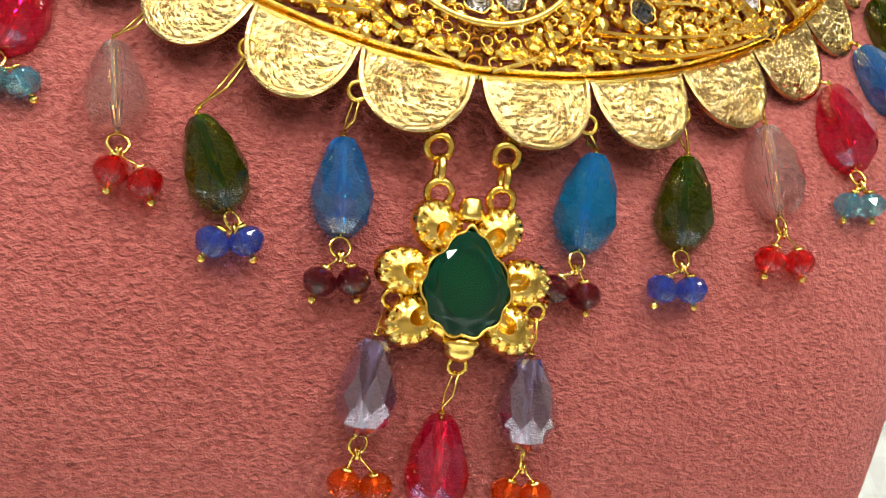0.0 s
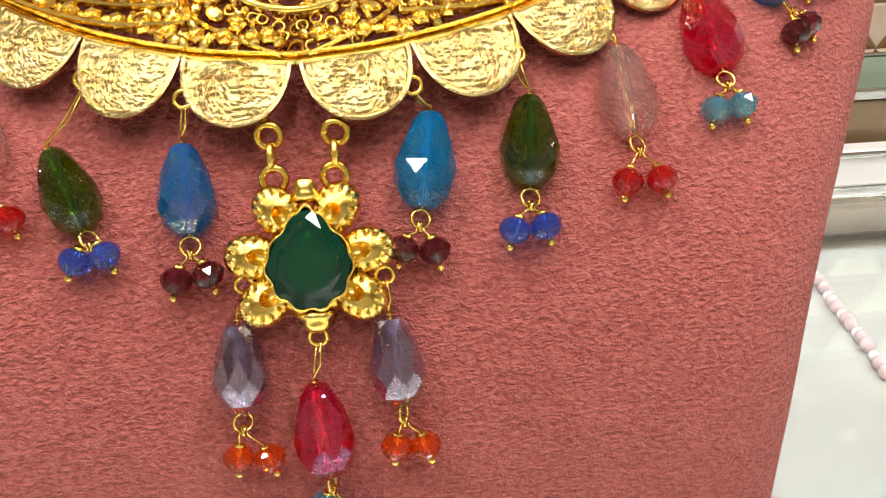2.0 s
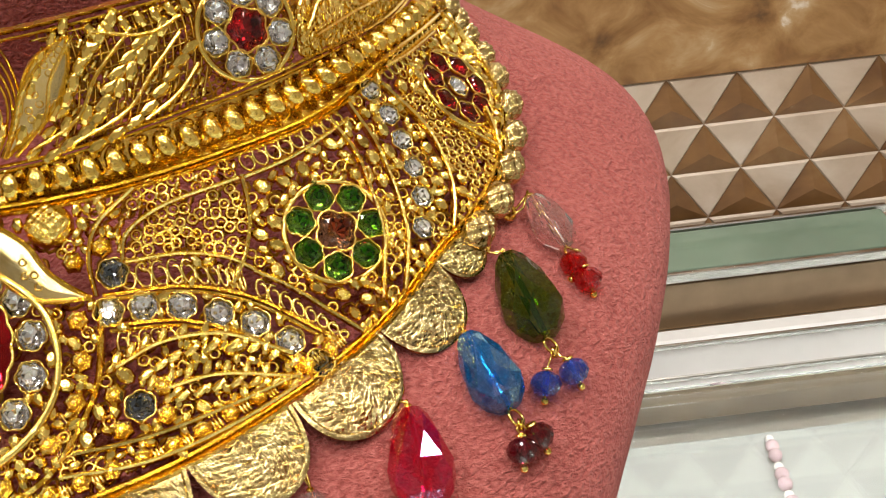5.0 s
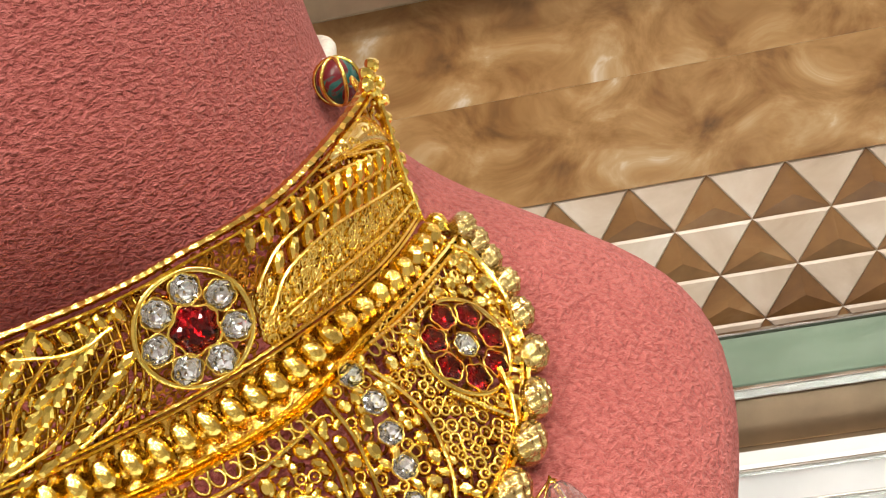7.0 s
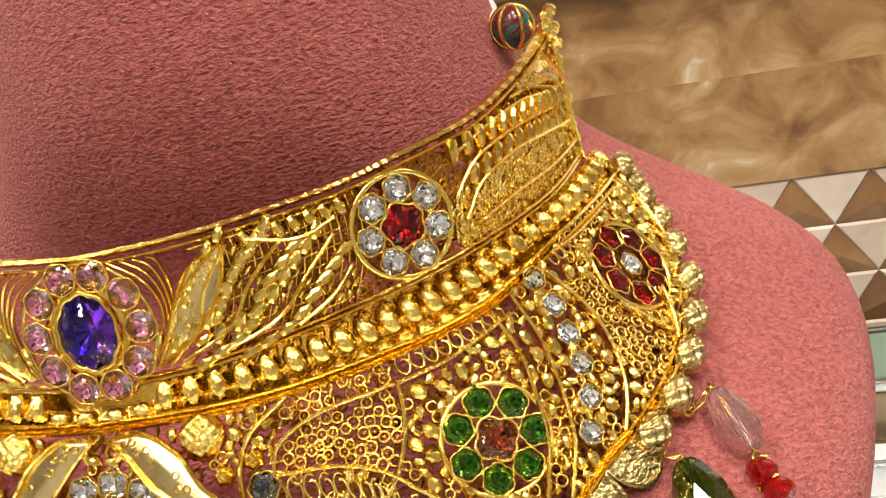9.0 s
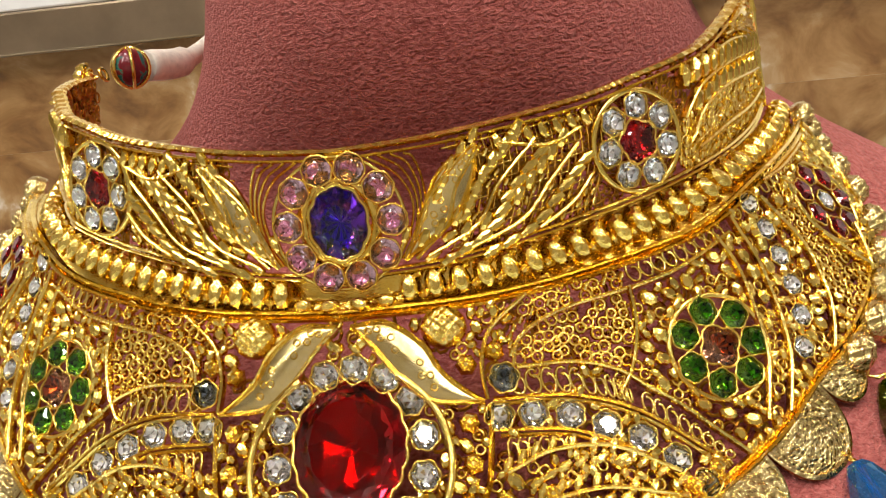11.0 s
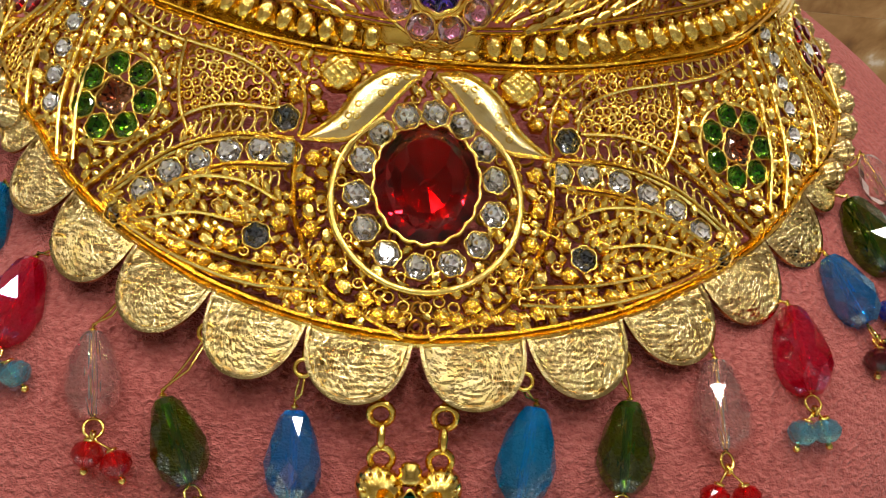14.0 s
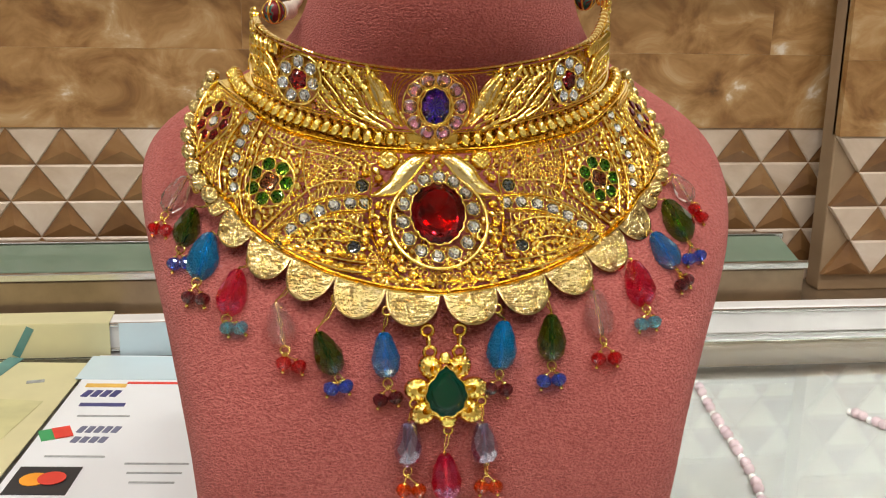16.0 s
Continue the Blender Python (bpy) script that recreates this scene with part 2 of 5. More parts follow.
# ---- mesh helpers ----
class Build:
    """Collects vertices and faces of one mesh."""

    def __init__(self):
        self.v, self.f, self.mi, self.smooth = [], [], [], []

    def grid(self, rows, closed_u=False, closed_v=False, smooth=True, mi=0):
        base, nu = len(self.v), len(rows[0])
        for r in rows:
            self.v.extend(tuple(p) for p in r)
        nv = len(rows)
        for j in range(nv if closed_v else nv - 1):
            for i in range(nu if closed_u else nu - 1):
                a, b = base + j * nu + i, base + j * nu + (i + 1) % nu
                c, d = base + ((j + 1) % nv) * nu + (i + 1) % nu, base + ((j + 1) % nv) * nu + i
                self.face((a, b, c, d), smooth, mi)

    def face(self, f, smooth=False, mi=0):
        self.f.append(f)
        self.smooth.append(smooth)
        self.mi.append(mi)

    def tube(self, pts, r, n=6, closed=False, caps=True, up=None, wide=1.0, smooth=True):
        """A rod along points; up and wide make it a ribbon, wide across."""
        pts = [Vector(p) for p in pts]
        m = len(pts)
        rows = []
        ref = None
        for i, p in enumerate(pts):
            a = pts[(i - 1) % m] if closed or i > 0 else p
            b = pts[(i + 1) % m] if closed or i < m - 1 else p
            t = (b - a).normalized()
            if up is not None:
                u = Vector(up[i]) - t * t.dot(Vector(up[i]))
            elif ref is None:
                u = t.orthogonal()
            else:
                u = ref - t * t.dot(ref)
            u.normalize()
            ref = u
            w = t.cross(u)
            rr = r[i] if isinstance(r, (list, tuple)) else r
            rows.append([p + rr * (math.cos(k * math.tau / n) * u + wide * math.sin(k * math.tau / n) * w) for k in range(n)])
        base = len(self.v)
        self.grid(rows, closed_u=True, closed_v=closed, smooth=smooth)
        if caps and not closed:
            self.face(tuple(base + k for k in range(n))[::-1])
            self.face(tuple(base + (m - 1) * n + k for k in range(n)))

    def lathe(self, m, profile, n=10, phase=None, smooth=True, mi=0, lobes=0, depth=0.0, cap=True):
        """A turned shape round the local z: profile of (radius, height)."""
        rows, base = [], len(self.v)
        for j, (r, h) in enumerate(profile):
            ph = (phase[j] if phase else 0.0) * math.tau / n
            row = []
            for k in range(n):
                a = k * math.tau / n + ph
                rr = r * (1 + depth * math.cos(lobes * a)) if lobes else r
                row.append(m @ Vector((rr * math.cos(a), rr * math.sin(a), h)))
            rows.append(row)
        if phase:
            for r in rows:
                self.v.extend(tuple(p) for p in r)
            for j in range(len(rows) - 1):
                up = phase[j + 1] > phase[j]
                for k in range(n):
                    a, b = base + j * n + k, base + j * n + (k + 1) % n
                    d, c = base + (j + 1) * n + k, base + (j + 1) * n + (k + 1) % n
                    if phase[j] == phase[j + 1]:
                        self.face((a, b, c, d), smooth, mi)
                    elif up:
                        self.face((a, b, d), smooth, mi)
                        self.face((b, c, d), smooth, mi)
                    else:
                        self.face((a, b, c), smooth, mi)
                        self.face((a, c, d), smooth, mi)
        else:
            self.grid(rows, closed_u=True, smooth=smooth, mi=mi)
        if cap:
            self.face(tuple(base + k for k in range(n))[::-1], False, mi)
            self.face(tuple(base + (len(profile) - 1) * n + k for k in range(n)), False, mi)

    def ball(self, m, n=8, k=5, smooth=True):
        prof = [(max(0.02, math.sin(math.pi * i / k)), -math.cos(math.pi * i / k)) for i in range(k + 1)]
        self.lathe(m, prof, n, smooth=smooth)

    def dome(self, m, rx, ry, h, relief, nr=10, na=32, base=-.6):
        """A domed boss with a relief(r, angle) in millimetres, closed below."""
        rows = []
        for i in range(nr + 2):
            r = 1 - max(0, i - 1) / nr * .98
            row = []
            for k in range(na):
                a = k * math.tau / na
                z = h * math.sqrt(max(0, 1 - r * r)) + relief(r, a) if i else base
                q = .85 if i == 0 else r
                row.append(m @ (Vector((q * rx * math.cos(a), q * ry * math.sin(a), z)) / 1000))
            rows.append(row)
        first = len(self.v)
        self.grid(rows, closed_u=True, smooth=False)
        self.face(tuple(first + k for k in range(na))[::-1])
        self.face(tuple(first + (nr + 1) * na + k for k in range(na)))

    def ring(self, m, radius, r, n=14, k=5, squash=1.0):
        self.tube([m @ Vector((radius * math.cos(a), radius * squash * math.sin(a), 0)) for a in np.linspace(0, math.tau, n, endpoint=False)], r, k, closed=True)

    def box(self, m, sx, sy, sz, bevel=0.0):
        bm = bmesh.new()
        bmesh.ops.create_cube(bm, size=1.0, matrix=Matrix.Diagonal((sx, sy, sz, 1)))
        if bevel:
            bmesh.ops.bevel(bm, geom=bm.edges[:], offset=bevel, segments=2, affect="EDGES", profile=0.5)
        base = len(self.v)
        bm.verts.index_update()
        self.v.extend(tuple(m @ v.co) for v in bm.verts)
        for f in bm.faces:
            self.face(tuple(base + v.index for v in f.verts), False)
        bm.free()

    def mesh(self, name, *mats):
        me = bpy.data.meshes.new(name)
        me.from_pydata([tuple(p) for p in self.v], [], self.f)
        me.polygons.foreach_set("use_smooth", self.smooth)
        me.polygons.foreach_set("material_index", self.mi)
        for m in mats:
            me.materials.append(m)
        me.update()
        return me


def thing(name, at, label, category, group="", kind=""):
    ob = new(name)
    ob.empty_display_size = 0.02
    ob.location = at
    return tagged(ob, label, category, group, kind)


def place(ob, parent, m=None):
    """Hang ob under parent at the world pose m."""
    top, chain = parent, Matrix.Identity(4)
    inverse = Matrix.Identity(4)
    while top is not None:
        chain = top.matrix_parent_inverse @ top.matrix_basis if top.parent else top.matrix_basis
        inverse = inverse @ chain.inverted()
        top = top.parent
    ob.parent = parent
    ob.matrix_parent_inverse = inverse
    if m is not None:
        ob.matrix_basis = m
    return ob


def part(name, data, material, parent, label="", m=None, kind=""):
    """One mesh object under a thing or a part; data is a Build or a mesh."""
    me = data.mesh(name, *(material if isinstance(material, tuple) else (material,))) if isinstance(data, Build) else data
    ob = place(new(name, me), parent, m)
    return tagged(ob, label, kind=kind)


def single(name, data, material, label, category, kind="", group=""):
    me = data.mesh(name, material) if isinstance(data, Build) else data
    return tagged(new(name, me), label, category, group, kind)


def tab(z, table):
    return float(np.interp(z, [p[0] for p in table], [p[1] for p in table]))


def smooth_curve(pts, n=24):
    """Points along a smooth line through the given ones (Catmull-Rom)."""
    p = [np.array(q, float) for q in pts]
    p = [2 * p[0] - p[1]] + p + [2 * p[-1] - p[-2]]
    out, segs = [], len(p) - 3
    for i in range(n + 1):
        s = min(i / n * segs, segs - 1e-9)
        k, u = int(s), s - int(s)
        a, b, c, d = p[k:k + 4]
        out.append(0.5 * (2 * b + (c - a) * u + (2 * a - 5 * b + 4 * c - d) * u * u + (3 * b - a - 3 * c + d) * u ** 3))
    return out


# ---- the display bust ----
BUST_A = [(.12, .094), (.165, .0955), (.19, .098), (.215, .1015), (.235, .106), (.255, .1145), (.275, .125), (.295, .1355), (.31, .142), (.325, .143), (.335, .138), (.345, .1245), (.355, .105), (.365, .0845), (.38, .070), (.40, .0615), (.43, .0585), (.48, .058)]
BUST_F = [(.12, .190), (.19, .190), (.22, .1905), (.25, .197), (.28, .215), (.30, .236), (.32, .2595), (.33, .273), (.34, .282), (.35, .284), (.36, .2775), (.37, .271), (.385, .2645), (.40, .2612), (.48, .261)]
BUST_B = [(.165, .294), (.2, .311), (.3, .373), (.33, .397), (.36, .408), (.48, .400)]
BUST_N = [(.12, 8.5), (.19, 8.4), (.215, 8.0), (.235, 6.4), (.26, 4.1), (.29, 3.1), (.315, 2.2), (.33, 1.8), (.345, 1.55), (.36, 1.6), (.385, 1.9), (.48, 2.0)]
BUST_X = [(.165, .000), (.24, .003), (.30, .0125), (.36, .0145), (.48, .0125)]
# the softer surface along which the drops hang
DRAPE_A = [(.12, .098), (.165, .107), (.19, .111), (.235, .118), (.27, .127), (.29, .133), (.315, .1375), (.325, .136), (.333, .131)]
DRAPE_F = [(.12, .1955), (.19, .195), (.22, .195), (.25, .200), (.28, .2165), (.30, .236), (.32, .259), (.33, .272)]
DRAPE_B = [(.165, .285), (.2, .29), (.3, .342), (.33, .362)]
DRAPE_N = [(.12, 3.2), (.22, 3.0), (.26, 2.4), (.29, 2.0), (.315, 1.7), (.33, 1.6)]
DRAPE_X = [(.165, .006), (.24, .007), (.30, .011), (.48, .0115)]
COUNTER = 0.12


def eased(z, table):
    """The table's value, softened over 14 mm so that the outline has no corners."""
    return sum(tab(z + d, table) for d in (-.014, -.009, -.004, 0, .004, .009, .014)) / 7


def bust_section(z):
    return eased(z, BUST_A), eased(z, BUST_F), eased(z, BUST_B), eased(z, BUST_N)


def front(x, z, A, F, B, N, X):
    a, f, b, n = (eased(z, t) for t in (A, F, B, N))
    return (f + b) / 2 - (b - f) / 2 * max(0.0, 1 - min(1, abs(x - eased(z, X)) / a) ** n) ** (1 / n)


def drape(x, z, off):
    """How far forward a drop hangs: off from the draped surface, and always clear of the velvet."""
    return min(front(x, z, DRAPE_A, DRAPE_F, DRAPE_B, DRAPE_N, DRAPE_X) - off, front(x, z, BUST_A, BUST_F, BUST_B, BUST_N, BUST_X) - .0035)


def build_bust():
    bust = thing("display_bust", (0, .25, COUNTER), "dusty rose velvet neck display bust standing on the counter", "display bust")
    g = Build()
    rows = []
    zs = list(np.linspace(COUNTER + .004, .47, 90))
    for z in zs:
        a, f, b, n = bust_section(z)
        c, h = (f + b) / 2, (b - f) / 2
        row = []
        for k in range(96):
            t = k * math.tau / 96
            s, q = math.sin(t), math.cos(t)
            row.append((eased(z, BUST_X) + a * math.copysign(abs(s) ** (2 / n), s), c - h * math.copysign(abs(q) ** (2 / n), q), z))
        rows.append(row)
    mid = [(.0115, .325, .474)] * 96
    top = [tuple(np.array(p) * .9 + np.array((.0115, .325, .474)) * .1 + np.array((0, 0, .0035))) for p in rows[-1]]
    low = [(p[0] * .97, .25 + (p[1] - .25) * .97, COUNTER) for p in rows[0]]
    g.grid([low] + rows + [top, mid], closed_u=True)
    part("velvet_body", g, VELVET, bust)
    return bust


build_bust()

# ---- the necklace's two curved faces, in degrees round the neck and millimetres of height ----
AXIS_Y = .312
BIB_A = [(265, .147), (282, .145), (302, .140), (322, .130), (335, .1205), (347, .1125), (360, .106), (380, .100), (410, .093)]
BIB_B = [(265, .1155), (282, .1045), (302, .090), (322, .0815), (347, .0755), (360, .0755), (375, .075), (410, .0735)]
BAND_A = [(330, .097), (350, .0965), (375, .095), (410, .093)]
BAND_B = [(330, .0755), (360, .0755), (375, .075), (410, .0735)]


def face_point(phi, z, A, B):
    """The collar leans back towards its top and its ends, and sits a little further round on one side."""
    side = phi * (1 + .0025 * phi) if phi < 0 else phi
    a, b, t = tab(z, A), tab(z, B), radians(side)
    far = abs(phi)
    if A is BIB_A:
        lean = min(13.0, max(0.0, 1.5 + .165 * (z - 303))) + max(0.0, far - 55) / 20 * 10 * min(1.0, max(0.0, (z - 345) / 23))
        sink = .33 * lean
    else:
        lean = 8.5 + max(0.0, far - 48) / 24 * 16
        sink = .2 * lean
    if A is BAND_A and phi < -58:
        tuck = min(1.0, (-58 - phi) / 15)
        a, z = a - .009 * tuck, z - 8 * tuck * max(0.0, (z - 372) / 30)
    return Vector((a * math.sin(t), AXIS_Y - b * math.cos(t) + (lean - .13 * max(0.0, phi - 60)) / 1000, (z - sink) / 1000))


def on_face(phi, z, off, A, B):
    z = z + .6 if A is BIB_A else z
    p = face_point(phi, z, A, B)
    du = face_point(phi + .4, z, A, B) - face_point(phi - .4, z, A, B)
    dv = face_point(phi, z + 3, A, B) - face_point(phi, z - 3, A, B)
    n = du.cross(dv).normalized()
    return p + n * off / 1000, du.normalized(), n


def bib(phi, z, off=0.0):
    return on_face(phi, z, off, BIB_A, BIB_B)[0]


def band(phi, z, off=0.0):
    return on_face(phi, z, off, BAND_A, BAND_B)[0]


def seat(phi, z, off=0.0, spin=0.0, face="bib"):
    """A pose on the face: x along it, y up it, z out of it."""
    p, x, n = on_face(phi, z, off, *((BIB_A, BIB_B) if face == "bib" else (BAND_A, BAND_B)))
    y = n.cross(x)
    m = Matrix((x, y, n)).transposed().to_4x4()
    m.translation = p
    return m @ Matrix.Rotation(radians(spin), 4, "Z")


def mm(*v):
    return Matrix.Diagonal((*[c / 1000 for c in v], 1))


NECKLACE = thing("necklace", (0, .2, .20), "gold filigree choker necklace with coloured stones and crystal drops", "necklace")


OCCUPIED = collections.defaultdict(list)
CELL = .004


def cells(p, reach):
    lo, hi = [math.floor((c - reach) / CELL) for c in p], [math.floor((c + reach) / CELL) for c in p]
    return itertools.product(*[range(a, b + 1) for a, b in zip(lo, hi)])


def keep_clear(p, r):
    """Marks a place on the necklace as taken; the radius is in millimetres."""
    for c in cells(p, r / 1000):
        OCCUPIED[c].append((Vector(p), r / 1000))


def taken(p, margin):
    """Whether something stands within the margin, in metres."""
    return any((p - q).length < r + margin for c in cells(p, margin) for q, r in OCCUPIED.get(c, ()))


def wire(g, pts, r=.45, off=0.6, face=bib, n=26, side=1, k=6, double=0.0, milled=0.0):
    """A gold wire along a line drawn on a face; milled makes it bead along its length."""
    r, off = r * .92, off + .5
    line = smooth_curve(pts, n)
    for d in ((-double, double) if double else (0,)):
        path, normals = [], []
        tall = 2.3
        for i, q in enumerate(line):
            a, b = line[max(0, i - 1)], line[min(len(line) - 1, i + 1)]
            t = np.array([(b[0] - a[0]) * 2.0, b[1] - a[1]])
            t = t / max(1e-6, np.hypot(*t))
            here = (side * (q[0] - t[1] * d / 2.0), q[1] + t[0] * d)
            path.append(face(*here, off + r - r * tall))
            keep_clear(face(*here), r + .05)
            normals.append(on_face(*here, 0, *((BIB_A, BIB_B) if face is bib else (BAND_A, BAND_B)))[2])
        rad = r * tall / 1000
        cut = milled * .6 or .015
        g.tube(path, [rad * (1 + cut * math.cos(i * math.pi) + .05 * noise.noise(Vector((i * .9, r, d)))) for i in range(len(path))], k, up=normals, wide=1 / tall, smooth=False)


SIDES = (1, -1)
RIM = [(0, 286.4), (8, 288), (17.8, 292.3), (27, 298.8), (31, 302.4), (37.5, 308.8), (44, 316.5), (50, 321), (56, 325.5), (62, 330.5), (68, 336), (74, 342), (78.5, 349), (80, 357), (77, 367)]
BIB_TOP = [(0, 340.3), (15, 341.5), (30, 345.5), (41, 349.7), (52, 356.5), (66, 363.5), (76, 368)]
BAND_TOP = [(0, 372.8), (12, 374), (25, 376.6), (33, 378.6), (39, 380.8), (50, 384.7), (59, 391), (70, 400), (73, 403)]
BEAD_ROW = [(0, 344), (13.5, 346), (23.8, 349), (30, 351), (36, 352.7), (48.3, 356.7), (63.4, 362.4), (76, 369)]


def above(table, d):
    return [(p, z + d) for p, z in table]


# ---- wires ----
def build_wires():
    def lines(name, specs, face=bib, label="", **kw):
        for pts in specs:
            for s in SIDES:
                g = Build()
                wire(g, pts, side=s, face=face, **kw)
                part(name, g, GOLD_BRIGHT, NECKLACE, label)

    lines("rim_wire", [RIM], r=.62, off=.9, n=60, double=.75)
    lines("top_wire", [BIB_TOP], r=.55, off=1.0, n=40, double=.8)
    lines("top_wire", [BIB_TOP], r=.75, off=-.2, n=40)
    lines("rim_wire", [RIM], r=.75, off=-.2, n=50)
    lines("collar_rim", [BAND_TOP], face=band, r=.8, off=.2, n=90, milled=.16)
    lines("collar_rim", [above(BAND_TOP, -1.6)], face=band, r=.4, off=.5, n=50)
    lines("collar_wire", [[(4.8, 348.1)] + above(BEAD_ROW, 3.4)[1:]], face=band, r=.42, off=.8, n=40, double=.5)
    lines("stone_row_wire", [
        [(12.7, 321.6), (19.4, 320.8), (25.3, 316), (31, 305.8)],
        [(12.9, 316), (19.1, 314.6), (24.7, 308.5), (28.4, 300.6)]], r=.52, off=1.1, double=.5)
    lines("surround_wire", [[(12.4, 321), (11.9, 312), (11, 305), (8, 294.5), (4.3, 290), (1, 286.8)]], r=.75, off=1.1, n=30, milled=.03)
    lines("divider_wire", [
        [(28.4, 340), (27.7, 333), (25.8, 325.4), (23.6, 319.8)],
        [(12.2, 322), (12.3, 329), (13.8, 335.5), (17.8, 341.2)],
        [(15, 327.5), (16.2, 333), (20.5, 337.2), (28, 339.6)],
        [(15.3, 327.6), (20.3, 327.4), (24, 325), (26, 321.5)],
        [(25.8, 321.5), (28.5, 317.2), (31, 312), (33.6, 306.3)],
        [(28.5, 339.5), (35, 342), (43, 347)],
        [(44.2, 350.5), (44.7, 341.4), (43.8, 331.9), (41.8, 321.7), (39.0, 311.5)],
        [(41, 347), (41.6, 340), (41, 333), (39.6, 324), (36.5, 311)],
        [(50.2, 353), (52.5, 345), (52.8, 338), (51, 329), (47.3, 320.5)],
        [(52, 356), (58, 358), (66, 362)],
        [(57.5, 342), (60, 337.5), (63, 332.5)],
        [(66.5, 341.5), (64.5, 336), (62, 331.5)],
        [(75, 345), (78, 352), (77, 361), (72, 367)]], r=.58, off=1.8, milled=.05, n=40, k=8)
    lines("leaf_stem", [
        [(13, 309), (17, 312), (22, 311.3), (27, 305.4)],
        [(15.8, 303.8), (21, 304.6), (27, 301)],
        [(9.5, 296), (15, 296.6), (21, 298.8), (27, 301.5)],
        [(8.5, 293), (15, 293.2), (22, 296.3), (27.8, 300.6)]], r=.62, off=1.8, milled=.04, k=8)
    lines("collar_stem", [
        [(7.6, 350.5), (9.5, 356), (11.5, 363), (16.5, 371.5)],
        [(9, 350.5), (13, 357), (14.5, 364), (17.8, 371.5)],
        [(10.5, 350.8), (16.5, 356), (19.5, 363.5), (24.5, 371.5)],
        [(15.5, 351.5), (22, 356), (26, 363), (30, 369.5)],
        [(46.8, 371), (50, 377), (56, 381), (63, 383.5), (71.5, 385.5)],
        [(47.5, 366), (50.5, 372.5), (57, 377), (64, 379), (72, 380.5)],
        [(48.6, 364.5), (56, 368.5), (64, 371.5), (73, 375.5)],
        [(48, 379.5), (54, 384), (61, 387.2), (71, 388)],
        [(72.6, 402.5), (73.2, 392), (74, 381), (75.5, 371)],
        [(24, 353.8), (28.5, 358), (31.5, 363)],
        [(20, 371.5), (26, 370), (30.5, 372.5)],
        [(58, 388), (63, 389.5), (71, 388.5)]], face=band, r=.55, off=1.2, milled=.05, k=8)
    lines("collar_curl", [[(6.8 + .5 * k, 350.6), (8.6 + .62 * k, 356), (9.2 + .5 * k, 362 + .8 * k), (7.6 + .75 * k, 367.5 + .9 * k), (4.2 + 1.5 * k, 371.4)] for k in range(4)], face=band, r=.34, off=.6, n=40)
    # rings round the large stones and flower wheels
    g = Build()
    g.tube([bib(.25 + 8.5 * math.sin(a), 312.3 - 18.2 * math.cos(a), 2.5) for a in np.linspace(-2.6, 2.6, 64)], .0008, 8)
    part("surround_wire", g, GOLD_BRIGHT, NECKLACE)
    for s in SIDES:
        for m, R in ((seat(s * 35, 325.8, .9), 10.7), (seat(s * 64.8, 348, .6), 10.6), (seat(s * 38.7, 368, .5, face="band"), 10.3)):
            g = Build()
            g.ring(m, R / 1000, .0007, 40, 6)
            part("wheel_wire", g, GOLD_BRIGHT, NECKLACE)
    g = Build()
    g.ring(seat(.2, 358.6, .3, face="band"), .0134, .00045, 44, 6, squash=1.0)
    part("wheel_wire", g, GOLD_BRIGHT, NECKLACE)


build_wires()


